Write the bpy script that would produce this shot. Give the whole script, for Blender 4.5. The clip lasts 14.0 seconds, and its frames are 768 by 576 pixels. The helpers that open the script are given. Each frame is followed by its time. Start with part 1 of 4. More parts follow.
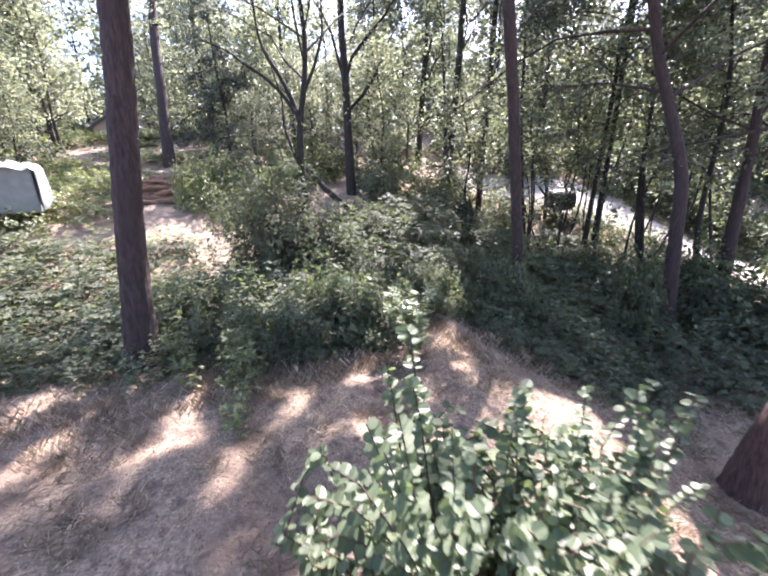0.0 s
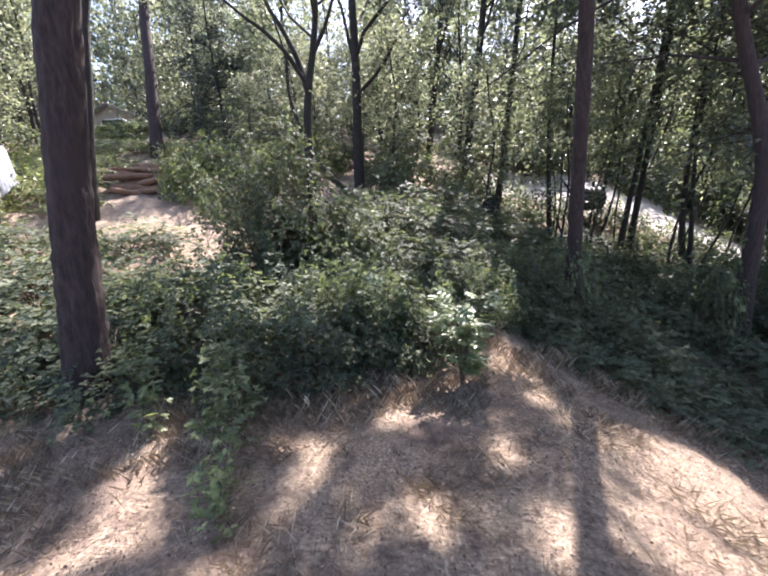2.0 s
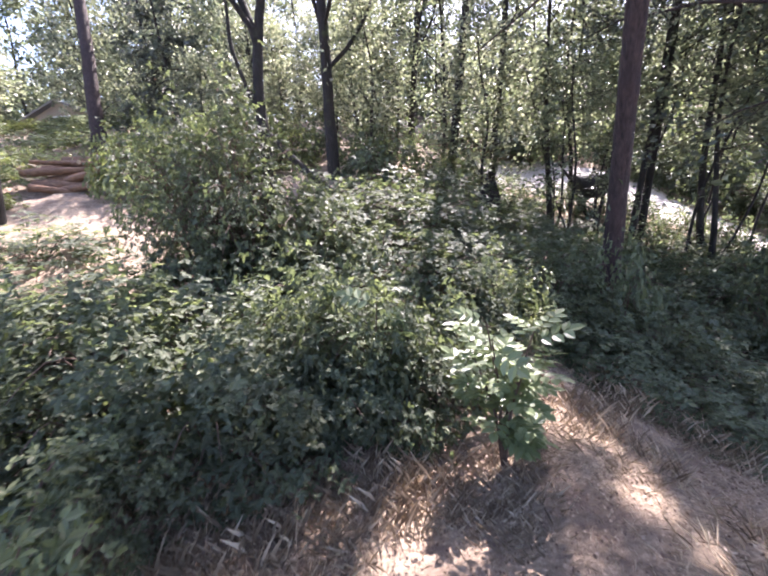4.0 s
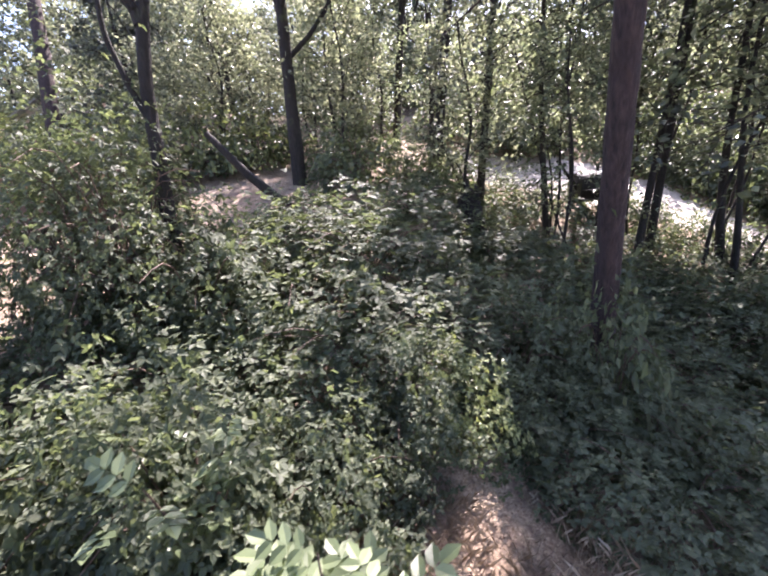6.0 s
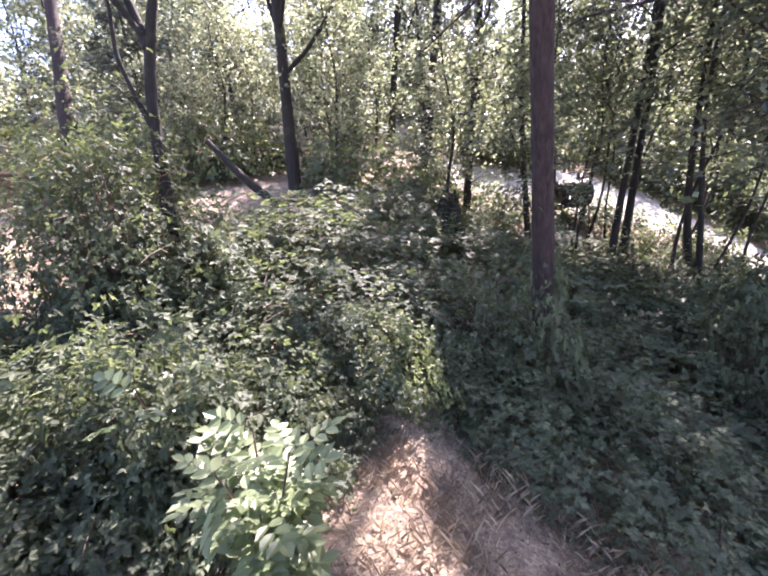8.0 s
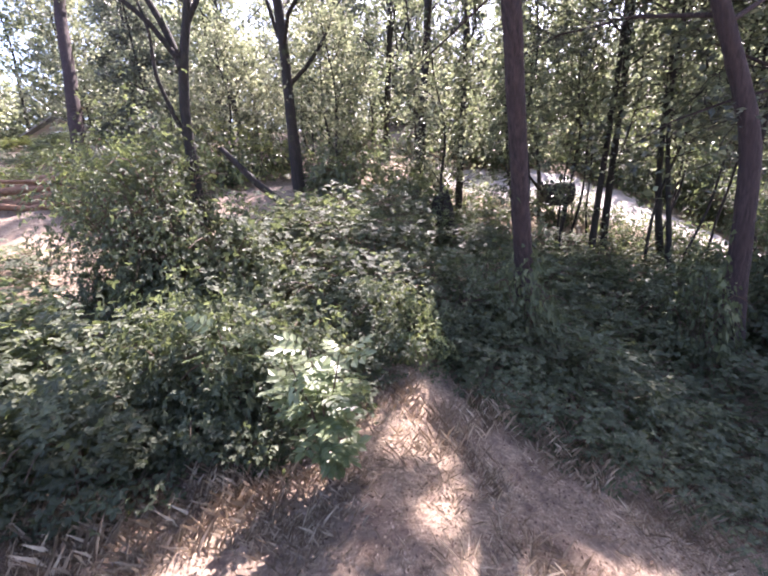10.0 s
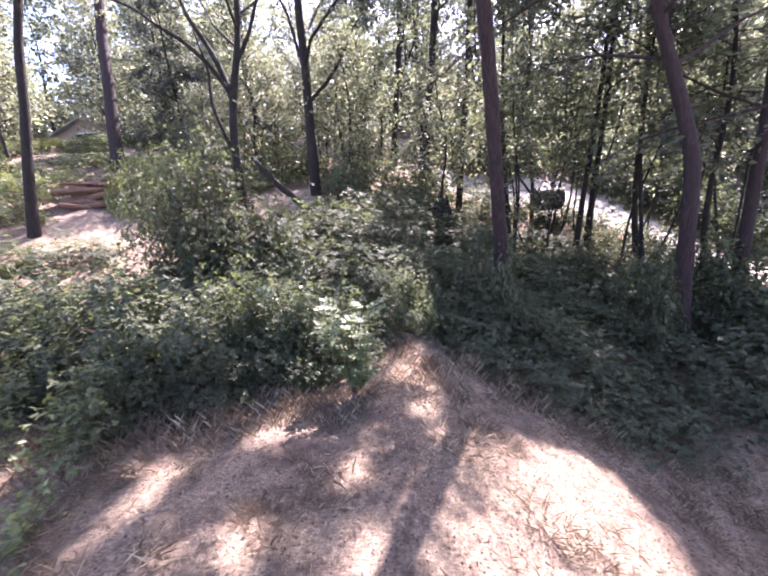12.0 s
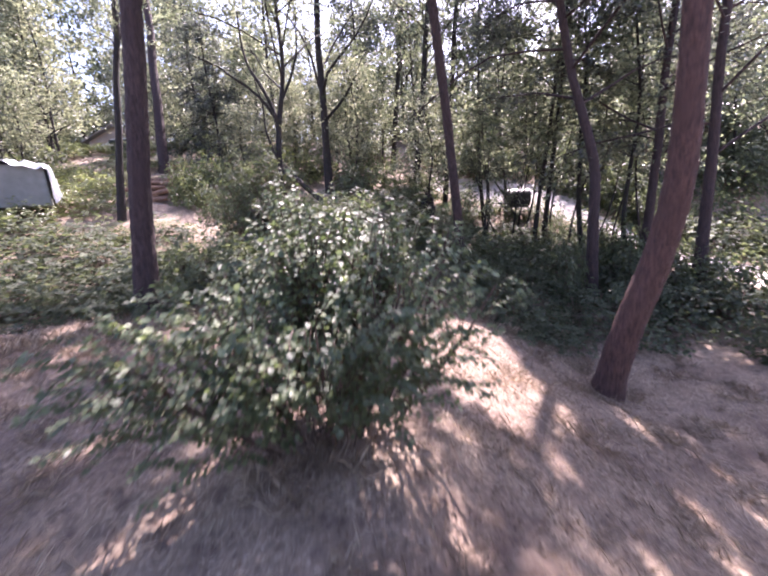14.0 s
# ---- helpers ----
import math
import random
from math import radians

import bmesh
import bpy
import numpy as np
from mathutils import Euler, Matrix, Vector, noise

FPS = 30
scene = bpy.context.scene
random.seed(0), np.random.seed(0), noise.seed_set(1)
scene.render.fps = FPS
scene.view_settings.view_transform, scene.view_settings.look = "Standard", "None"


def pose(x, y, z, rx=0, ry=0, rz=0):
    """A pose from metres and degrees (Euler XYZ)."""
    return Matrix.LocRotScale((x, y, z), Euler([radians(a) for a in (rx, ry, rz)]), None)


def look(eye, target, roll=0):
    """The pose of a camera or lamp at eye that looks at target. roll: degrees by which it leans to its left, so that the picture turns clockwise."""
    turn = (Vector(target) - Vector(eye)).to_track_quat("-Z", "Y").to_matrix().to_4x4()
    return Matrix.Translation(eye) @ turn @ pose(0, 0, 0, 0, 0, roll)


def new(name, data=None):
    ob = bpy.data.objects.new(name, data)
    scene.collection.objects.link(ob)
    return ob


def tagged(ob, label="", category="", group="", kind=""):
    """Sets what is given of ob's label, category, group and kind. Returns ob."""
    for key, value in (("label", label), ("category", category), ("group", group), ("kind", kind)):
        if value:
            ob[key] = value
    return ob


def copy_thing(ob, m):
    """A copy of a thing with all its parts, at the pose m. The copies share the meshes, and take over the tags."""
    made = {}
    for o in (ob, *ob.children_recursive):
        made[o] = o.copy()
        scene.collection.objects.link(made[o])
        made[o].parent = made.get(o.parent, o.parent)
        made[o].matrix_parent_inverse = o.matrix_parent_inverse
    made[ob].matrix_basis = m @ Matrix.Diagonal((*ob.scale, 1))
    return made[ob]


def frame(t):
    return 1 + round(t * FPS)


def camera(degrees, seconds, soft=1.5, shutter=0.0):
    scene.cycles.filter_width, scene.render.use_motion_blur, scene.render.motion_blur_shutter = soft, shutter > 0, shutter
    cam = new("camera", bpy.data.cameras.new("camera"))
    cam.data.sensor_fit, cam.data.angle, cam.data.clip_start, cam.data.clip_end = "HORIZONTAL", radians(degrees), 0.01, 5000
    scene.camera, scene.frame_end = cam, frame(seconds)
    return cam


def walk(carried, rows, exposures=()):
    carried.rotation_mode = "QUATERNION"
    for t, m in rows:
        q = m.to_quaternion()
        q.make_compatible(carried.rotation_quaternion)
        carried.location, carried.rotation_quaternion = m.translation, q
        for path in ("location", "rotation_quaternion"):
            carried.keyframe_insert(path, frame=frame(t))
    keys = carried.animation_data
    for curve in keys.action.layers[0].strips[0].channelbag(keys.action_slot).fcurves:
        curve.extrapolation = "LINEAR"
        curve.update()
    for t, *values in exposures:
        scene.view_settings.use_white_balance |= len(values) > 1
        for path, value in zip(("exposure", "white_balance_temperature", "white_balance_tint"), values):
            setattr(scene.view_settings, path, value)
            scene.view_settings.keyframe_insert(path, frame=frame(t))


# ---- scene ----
cam = camera(90.8, 14.0, soft=2.1, shutter=0.4)
PATH = [
    (0, (0.079, 0.082, 2.809), (0.058, 2.016, 2.302), -3.9),
    (0.5, (-0.044, 0.480, 2.749), (-0.056, 2.416, 2.248), -3.9),
    (1, (-0.160, 0.852, 2.650), (-0.158, 2.788, 2.151), -3.9),
    (1.5, (-0.301, 1.201, 2.521), (-0.309, 3.138, 2.022), -3.5),
    (2, (-0.477, 1.576, 2.380), (-0.469, 3.519, 1.906), -3.0),
    (2.2, (-0.546, 1.736, 2.332), (-0.529, 3.680, 1.860), -2.8),
    (4.3, (-0.434, 3.480, 2.144), (-0.327, 5.417, 1.661), -4.7),
    (4.5, (-0.301, 3.620, 2.157), (-0.202, 5.560, 1.680), -5.0),
    (5, (0.015, 3.972, 2.206), (0.083, 5.912, 1.725), -4.8),
    (5.5, (0.321, 4.292, 2.311), (0.387, 6.231, 1.822), -5.3),
    (6, (0.594, 4.558, 2.468), (0.644, 6.488, 1.944), -5.3),
    (6.5, (0.786, 4.577, 2.515), (0.829, 6.510, 2.006), -5.2),
    (7, (0.864, 4.382, 2.423), (0.896, 6.326, 1.951), -4.4),
    (7.5, (0.934, 4.150, 2.369), (0.957, 6.091, 1.888), -4.4),
    (8, (0.989, 3.903, 2.346), (1.022, 5.845, 1.865), -4.7),
    (8.2, (0.962, 3.818, 2.339), (0.997, 5.760, 1.861), -4.4),
    (10.3, (0.767, 2.899, 2.175), (0.834, 4.846, 1.720), -5.6),
    (10.5, (0.749, 2.786, 2.131), (0.810, 4.732, 1.676), -5.4),
    (11, (0.713, 2.488, 2.048), (0.756, 4.436, 1.593), -5.0),
    (11.5, (0.684, 2.152, 2.048), (0.716, 4.101, 1.600), -4.5),
    (12, (0.703, 1.648, 2.342), (0.740, 3.596, 1.889), -4.8),
    (12.5, (0.743, 1.153, 2.505), (0.780, 3.093, 2.024), -5.3),
    (13, (0.729, 0.387, 2.495), (0.769, 2.336, 2.048), -4.9),
    (13.5, (0.711, -0.598, 2.396), (0.742, 1.359, 1.983), -4.4),
    (14, (0.729, -1.741, 2.065), (0.753, 0.212, 1.633), -4.3),
]
EXPOSURES = [(0, 2.8, 6000, 25), (2, 2.34, 6080, 20), (5, 2.92, 6080, 29), (6.2, 2.66, 6180, 28), (7.5, 3.03, 6160, 31), (11, 2.78, 6200, 34), (12.5, 2.68, 6000, 38), (13.0, 2.3, 6060, 37), (13.5, 2.14, 6040, 36), (14, 2.5, 6080, 39)]
walk(cam, [(t, look(eye, target, roll)) for t, eye, target, roll in PATH], exposures=EXPOSURES)

# ---- light ----
SUN_AZ = Vector((0.40, 0.916, 0.0)).normalized()
SUN_EL = radians(51)
world = bpy.data.worlds.new("world")
scene.world = world
world.use_nodes = True
wn = world.node_tree.nodes
sky = wn.new("ShaderNodeTexSky")
sky.sky_type = "NISHITA"
sky.sun_disc = False
sky.sun_elevation = SUN_EL
sky.sun_rotation = math.atan2(SUN_AZ.x, SUN_AZ.y)
sky.dust_density = 2.0
wn["Background"].inputs[1].default_value = 0.11
world.node_tree.links.new(sky.outputs[0], wn["Background"].inputs[0])
sun = new("sun", bpy.data.lights.new("sun", "SUN"))
sun.data.energy, sun.data.angle, sun.data.color = 5.0, radians(0.55), (1.0, 0.93, 0.83)
to_sun = SUN_AZ * math.cos(SUN_EL) + Vector((0, 0, math.sin(SUN_EL)))
sun.matrix_world = look(to_sun * 60, (0, 0, 0))


# ---- materials ----
def material(name, roughness=0.8, metallic=0.0):
    m = bpy.data.materials.new(name)
    m.use_nodes = True
    b = m.node_tree.nodes["Principled BSDF"]
    b.inputs["Roughness"].default_value, b.inputs["Metallic"].default_value = roughness, metallic
    return m, m.node_tree, b


def ramp(nt, fac, stops):
    r = nt.nodes.new("ShaderNodeValToRGB")
    e = r.color_ramp.elements
    while len(e) < len(stops):
        e.new(0.5)
    for el, (pos, col) in zip(e, stops):
        el.position, el.color = pos, (*col, 1)
    nt.links.new(fac, r.inputs[0])
    return r.outputs[0]


def noise_tex(nt, scale, detail=4.0, rough=0.55, stretch=None):
    co = nt.nodes.new("ShaderNodeTexCoord")
    n = nt.nodes.new("ShaderNodeTexNoise")
    n.inputs["Scale"].default_value, n.inputs["Detail"].default_value, n.inputs["Roughness"].default_value = scale, detail, rough
    out = co.outputs["Object"]
    if stretch:
        mp = nt.nodes.new("ShaderNodeMapping")
        mp.inputs["Scale"].default_value = stretch
        nt.links.new(out, mp.inputs[0])
        out = mp.outputs[0]
    nt.links.new(out, n.inputs["Vector"])
    return n.outputs["Fac"]


def mix(nt, a, b, fac, kind="MIX"):
    x = nt.nodes.new("ShaderNodeMix")
    x.data_type, x.blend_type = "RGBA", kind
    for sock, v in ((x.inputs[0], fac), (x.inputs[6], a), (x.inputs[7], b)):
        if isinstance(v, (int, float)):
            sock.default_value = v
        elif isinstance(v, tuple):
            sock.default_value = (*v, 1)
        else:
            nt.links.new(v, sock)
    return x.outputs[2]


def bump(nt, b, height, strength, distance):
    n = nt.nodes.new("ShaderNodeBump")
    n.inputs["Strength"].default_value, n.inputs["Distance"].default_value = strength, distance
    nt.links.new(height, n.inputs["Height"])
    nt.links.new(n.outputs[0], b.inputs["Normal"])


def leaf_material(name, dark, mid, light, roughness=0.4, through_light=0.35, sheen=0.5, glow=(2.6, 2.7, 0.8), blotch=0.55):
    """A leaf: glossy above, letting light through, each leaf a little different."""
    m, nt, b = material(name, roughness)
    geo = nt.nodes.new("ShaderNodeNewGeometry")
    col = ramp(nt, geo.outputs["Random Per Island"], [(0.0, dark), (0.55, mid), (1.0, light)])
    # Broad darker blotches put shaded and lit masses into the leaf colour.
    col = mix(nt, col, tuple(blotch * c for c in mid), ramp(nt, noise_tex(nt, 1.3, 2), [(0.42, (0, 0, 0)), (0.62, (1, 1, 1))]))
    nt.links.new(col, b.inputs["Base Color"])
    b.inputs["Specular IOR Level"].default_value = sheen
    tr = nt.nodes.new("ShaderNodeBsdfTranslucent")
    bright = mix(nt, col, glow, 1.0, "MULTIPLY")
    nt.links.new(bright, tr.inputs["Color"])
    ms = nt.nodes.new("ShaderNodeMixShader")
    ms.inputs[0].default_value = through_light
    nt.links.new(b.outputs[0], ms.inputs[1])
    nt.links.new(tr.outputs[0], ms.inputs[2])
    nt.links.new(ms.outputs[0], nt.nodes["Material Output"].inputs["Surface"])
    return m


def bark_material(name, dark, light, moss=0.0):
    m, nt, b = material(name, 0.9)
    furrow = noise_tex(nt, 9, 6, 0.65, (3.2, 3.2, 0.55))
    col = ramp(nt, furrow, [(0.32, dark), (0.66, light)])
    col = mix(nt, col, tuple(0.6 * c for c in light), ramp(nt, noise_tex(nt, 1.1, 3), [(0.45, (0, 0, 0)), (0.7, (1, 1, 1))]))
    if moss:
        col = mix(nt, col, (0.07, 0.085, 0.03), ramp(nt, noise_tex(nt, 2.3, 4), [(0.62 - moss, (0, 0, 0)), (0.72, (0.8, 0.8, 0.8))]))
    nt.links.new(col, b.inputs["Base Color"])
    bump(nt, b, furrow, 0.9, 0.03)
    return m


def plain(name, a, b2, scale=8.0, roughness=0.8, metallic=0.0, relief=0.3, stretch=None):
    m, nt, b = material(name, roughness, metallic)
    f = noise_tex(nt, scale, 5, 0.6, stretch)
    col = ramp(nt, f, [(0.3, a), (0.7, b2)])
    col = mix(nt, col, tuple(0.7 * c for c in a), ramp(nt, noise_tex(nt, scale * 0.13, 3), [(0.5, (0, 0, 0)), (0.75, (0.7, 0.7, 0.7))]))
    nt.links.new(col, b.inputs["Base Color"])
    bump(nt, b, f, relief, 0.02)
    return m


BRAMBLE = leaf_material("bramble_leaf", (0.06, 0.074, 0.048), (0.098, 0.118, 0.074), (0.17, 0.192, 0.12), 0.58, 0.42, 0.3, (1.6, 1.65, 1.0), 0.6)
IVY = leaf_material("ivy_leaf", (0.056, 0.07, 0.043), (0.094, 0.114, 0.068), (0.155, 0.175, 0.105), 0.58, 0.35, 0.3, (1.6, 1.65, 1.0), 0.7)
YELLOW = leaf_material("yellow_green_leaf", (0.095, 0.117, 0.05), (0.175, 0.205, 0.09), (0.31, 0.345, 0.165), 0.45, 0.35, 0.45, (1.5, 1.5, 0.95))
PALE = leaf_material("pale_leaf", (0.088, 0.116, 0.058), (0.145, 0.182, 0.09), (0.24, 0.285, 0.155), 0.4, 0.35, 0.55, (1.5, 1.5, 1.1))
# The lightest tone is raised to colour in leaves lit from above.
HAZEL = leaf_material("sapling_leaf", (0.056, 0.076, 0.042), (0.11, 0.143, 0.078), (0.25, 0.29, 0.165), 0.5, 0.38, 0.4, (1.6, 1.7, 1.0), 0.7)
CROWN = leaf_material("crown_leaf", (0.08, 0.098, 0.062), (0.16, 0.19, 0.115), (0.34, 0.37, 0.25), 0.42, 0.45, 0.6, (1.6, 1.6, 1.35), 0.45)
# Lighter copy of the crown leaf: sunlight put into its colour.
CROWN_SUN_TINT = leaf_material("sun_tinted_crown_leaf", (0.11, 0.126, 0.084), (0.195, 0.218, 0.148), (0.37, 0.385, 0.285), 0.42, 0.45, 0.6, (1.6, 1.6, 1.3), 0.45)
NEEDLE = leaf_material("needle", (0.05, 0.063, 0.056), (0.092, 0.108, 0.09), (0.17, 0.185, 0.145), 0.45, 0.42, 0.6, (1.6, 1.6, 1.3), 0.5)
DEAD_LEAF = leaf_material("dead_leaf", (0.055, 0.035, 0.026), (0.19, 0.13, 0.093), (0.52, 0.425, 0.335), 0.7, 0.2, 0.3, (1.1, 0.9, 0.7))
STRAW = leaf_material("dry_grass", (0.12, 0.085, 0.057), (0.38, 0.295, 0.205), (0.76, 0.655, 0.5), 0.6, 0.25, 0.4, (1.0, 0.95, 0.85), 0.6)
BARK_FIR = bark_material("fir_bark", (0.015, 0.011, 0.011), (0.075, 0.048, 0.045))
BARK_RED = bark_material("red_bark", (0.032, 0.018, 0.015), (0.125, 0.068, 0.056))
BARK_OAK = bark_material("oak_bark", (0.009, 0.008, 0.007), (0.038, 0.03, 0.026), 0.04)
CANE = plain("cane", (0.05, 0.03, 0.022), (0.13, 0.085, 0.058), 20)


def ground_material():
    m, nt, b = material("dry_ground", 0.95)
    fine = noise_tex(nt, 30, 9, 0.76)
    streak = noise_tex(nt, 14, 5, 0.7, (1.0, 4.0, 1.0))
    col = ramp(nt, fine, [(0.36, (0.033, 0.022, 0.016)), (0.5, (0.175, 0.127, 0.087)), (0.64, (0.57, 0.465, 0.34))])
    col = mix(nt, col, ramp(nt, streak, [(0.3, (0.13, 0.093, 0.07)), (0.7, (0.47, 0.36, 0.25))]), 0.5)
    col = mix(nt, col, (0.16, 0.108, 0.08), ramp(nt, noise_tex(nt, 1.1, 4), [(0.45, (0, 0, 0)), (0.68, (0.75, 0.75, 0.75))]))
    col = mix(nt, col, (0.085, 0.055, 0.042), ramp(nt, noise_tex(nt, 6.5, 5, 0.65), [(0.5, (0, 0, 0)), (0.66, (0.8, 0.8, 0.8))]))
    nt.links.new(col, b.inputs["Base Color"])
    bump(nt, b, mix(nt, fine, streak, 0.5), 0.8, 0.03)
    return m


GROUND = ground_material()
GRAVEL = plain("pale_gravel", (0.34, 0.3, 0.27), (0.52, 0.475, 0.435), 22, 0.95, 0, 0.5)


# ---- mesh helpers ----
def link_mesh(name, verts, faces, mat, smooth=False):
    me = bpy.data.meshes.new(name)
    verts, faces = np.asarray(verts, np.float32), [np.asarray(f, np.int32) for f in (faces if isinstance(faces, list) else [faces])]
    loops = np.concatenate([f.ravel() for f in faces])
    sizes = np.concatenate([np.full(len(f), f.shape[1], np.int32) for f in faces])
    me.vertices.add(len(verts))
    me.vertices.foreach_set("co", verts.ravel())
    me.loops.add(len(loops))
    me.loops.foreach_set("vertex_index", loops)
    me.polygons.add(len(sizes))
    me.polygons.foreach_set("loop_start", np.concatenate([[0], np.cumsum(sizes)[:-1]]).astype(np.int32))
    me.update(calc_edges=True)
    me.polygons.foreach_set("use_smooth", np.full(len(sizes), smooth))
    me.materials.append(mat)
    me.validate()
    return me


def part(name, me, parent, label=""):
    ob = new(name, me)
    ob.parent = parent
    return tagged(ob, label)


def thing(name, place, label, category, group="", kind=""):
    ob = new(name)
    ob.location = place
    ob.empty_display_size = 0.1
    return tagged(ob, label, category, group, kind)


def from_bm(name, bm, mat):
    me = bpy.data.meshes.new(name)
    bm.to_mesh(me)
    bm.free()
    me.materials.append(mat)
    return me


def box_bm(size, place=(0, 0, 0), bevel=0.01, bm=None):
    bm = bm or bmesh.new()
    made = bmesh.ops.create_cube(bm, size=1.0, matrix=Matrix.Translation(place) @ Matrix.Diagonal((*size, 1)))["verts"]
    if bevel:
        edges = list({e for v in made for e in v.link_edges})
        bmesh.ops.bevel(bm, geom=edges, offset=bevel, segments=2, affect="EDGES", profile=0.6)
    return bm


# Leaf outlines: x across, y along, z up; a leaf is folded along its rib.
OVAL = (np.array([(0, 0, 0), (0.25, 0.22, 0.07), (0.29, 0.6, 0.07), (0, 1, -0.06), (-0.29, 0.6, 0.07), (-0.25, 0.22, 0.07)], float),
        np.array([(0, 1, 2, 3), (0, 3, 4, 5)]))
RHOMB = (np.array([(0, 0, 0), (0.33, 0.45, 0.08), (0, 1, -0.05), (-0.33, 0.45, 0.08)], float), np.array([(0, 1, 2), (0, 2, 3)]))
ROUND = (np.array([(0, 0, 0), (0.34, 0.16, 0.06), (0.43, 0.5, 0.05), (0.26, 0.85, 0.02), (0, 1, -0.04), (-0.26, 0.85, 0.02), (-0.43, 0.5, 0.05), (-0.34, 0.16, 0.06)], float),
         np.array([(0, 1, 2, 3), (0, 3, 4, 5), (0, 5, 6, 7)]))


def joined(templates):
    vs, fs, n = [], [], 0
    for v, f in templates:
        vs.append(v), fs.append(f + n)
        n += len(v)
    return np.concatenate(vs), np.concatenate(fs)


def turned(template, angle, shift, size):
    v, f = template
    c, s = math.cos(angle), math.sin(angle)
    return np.stack([v[:, 0] * c - v[:, 1] * s, v[:, 0] * s + v[:, 1] * c, v[:, 2]], 1) * size + shift, f


TRIFOLIATE = joined([turned(OVAL, 0, (0, 0.35, 0), 0.72), turned(OVAL, 1.25, (-0.03, 0.3, 0), 0.58), turned(OVAL, -1.25, (0.03, 0.3, 0), 0.58)])
TRI_LOW = joined([turned(RHOMB, 0, (0, 0.35, 0), 0.72), turned(RHOMB, 1.25, (-0.03, 0.3, 0), 0.58), turned(RHOMB, -1.25, (0.03, 0.3, 0), 0.58)])
SPRAY = joined([turned(RHOMB, a, (0, y, 0), s) for a, y, s in ((0.0, 0.6, 0.5), (0.9, 0.38, 0.47), (-0.9, 0.33, 0.47), (1.1, 0.05, 0.43))])
PINNATE = joined([turned(OVAL, 0, (0, 0.78, 0), 0.34)] + [turned(OVAL, s * 1.05, (0, y, 0), k) for y, k in ((0.7, 0.32), (0.48, 0.33), (0.26, 0.3)) for s in (1, -1)])


def scatter(template, at, normal, size, rng, heading=None):
    """Leaves of one outline at many places: arrays of place, upward normal and size."""
    v, f = template
    n = normal / np.linalg.norm(normal, axis=1, keepdims=True)
    h = rng.normal(size=n.shape) if heading is None else heading
    y = h - (h * n).sum(1, keepdims=True) * n
    y /= np.linalg.norm(y, axis=1, keepdims=True) + 1e-9
    x = np.cross(y, n)
    s = size[:, None, None]
    verts = at[:, None] + s * (v[None, :, :1] * x[:, None] + v[None, :, 1:2] * y[:, None] + v[None, :, 2:] * n[:, None])
    faces = f[None] + (np.arange(len(at)) * len(v))[:, None, None]
    return verts.reshape(-1, 3), faces.reshape(-1, f.shape[1])


def tube(points, radii, sides=8, furrow=0.0, seed=0, steps=0):
    """A tapered, slightly crooked tube through points; furrow: depth of upright bark ridges."""
    p, r = np.array(points, float), np.array(radii, float)
    if steps:
        s = np.r_[0, np.cumsum(np.linalg.norm(np.diff(p, axis=0), axis=1))]
        q = np.linspace(0, s[-1], steps)
        # A smooth curve: linear samples, then averaged.
        p2 = np.stack([np.interp(q, s, p[:, k]) for k in range(3)], 1)
        r = np.interp(q, s, r)
        for _ in range(max(2, steps // 10)):
            p2[1:-1] = (p2[:-2] + 2 * p2[1:-1] + p2[2:]) / 4
        p = p2
    d = np.gradient(p, axis=0)
    d /= np.linalg.norm(d, axis=1, keepdims=True)
    ref = np.where(np.abs(d[:, 2:]) < 0.9, np.array([[0, 0, 1.0]]), np.array([[1.0, 0, 0]])) if abs(d[:, 2]).min() < 0.9 and abs(d[:, 2]).max() < 0.9 else np.tile([[1.0, 0, 0.001]], (len(p), 1))
    u = np.cross(d, ref)
    u /= np.linalg.norm(u, axis=1, keepdims=True) + 1e-9
    w = np.cross(d, u)
    a = np.linspace(0, 2 * np.pi, sides, endpoint=False)
    rr = np.repeat(r[:, None], sides, 1)
    if furrow:
        rng = np.random.default_rng(seed)
        ph = rng.uniform(0, 6.28, 8)
        zz = np.arange(len(p))[:, None] * 0.35
        ridge = sum(np.abs(np.sin(k * a[None] + ph[i] + 0.5 * np.sin(zz * (0.3 + 0.13 * i) + ph[i]) )) for i, k in enumerate((3, 5, 7, 9))) / 4
        rr = rr * (1 + furrow * (0.5 - ridge)) * (1 + 0.5 * furrow * rng.uniform(-1, 1, rr.shape))
    v = p[:, None] + rr[:, :, None] * (np.cos(a)[None, :, None] * u[:, None] + np.sin(a)[None, :, None] * w[:, None])
    i, j = np.meshgrid(np.arange(len(p) - 1), np.arange(sides), indexing="ij")
    f = np.stack([i * sides + j, i * sides + (j + 1) % sides, (i + 1) * sides + (j + 1) % sides, (i + 1) * sides + j], -1).reshape(-1, 4)
    return v.reshape(-1, 3), f


def merged(pieces):
    vs, fs, n = [], [], 0
    for v, f in pieces:
        vs.append(v), fs.append(f + n)
        n += len(v)
    return np.concatenate(vs), np.concatenate(fs)


# ---- the ground ----
def step(a, b, x):
    t = np.clip((x - a) / (b - a), 0, 1)
    return t * t * (3 - 2 * t)


def ripple(x, y):
    return 0.05 * np.sin(1.3 * x + 0.7 * y + 1) + 0.04 * np.sin(2.1 * y - 0.9 * x) + 0.02 * np.sin(4.3 * x + 3.1 * y)


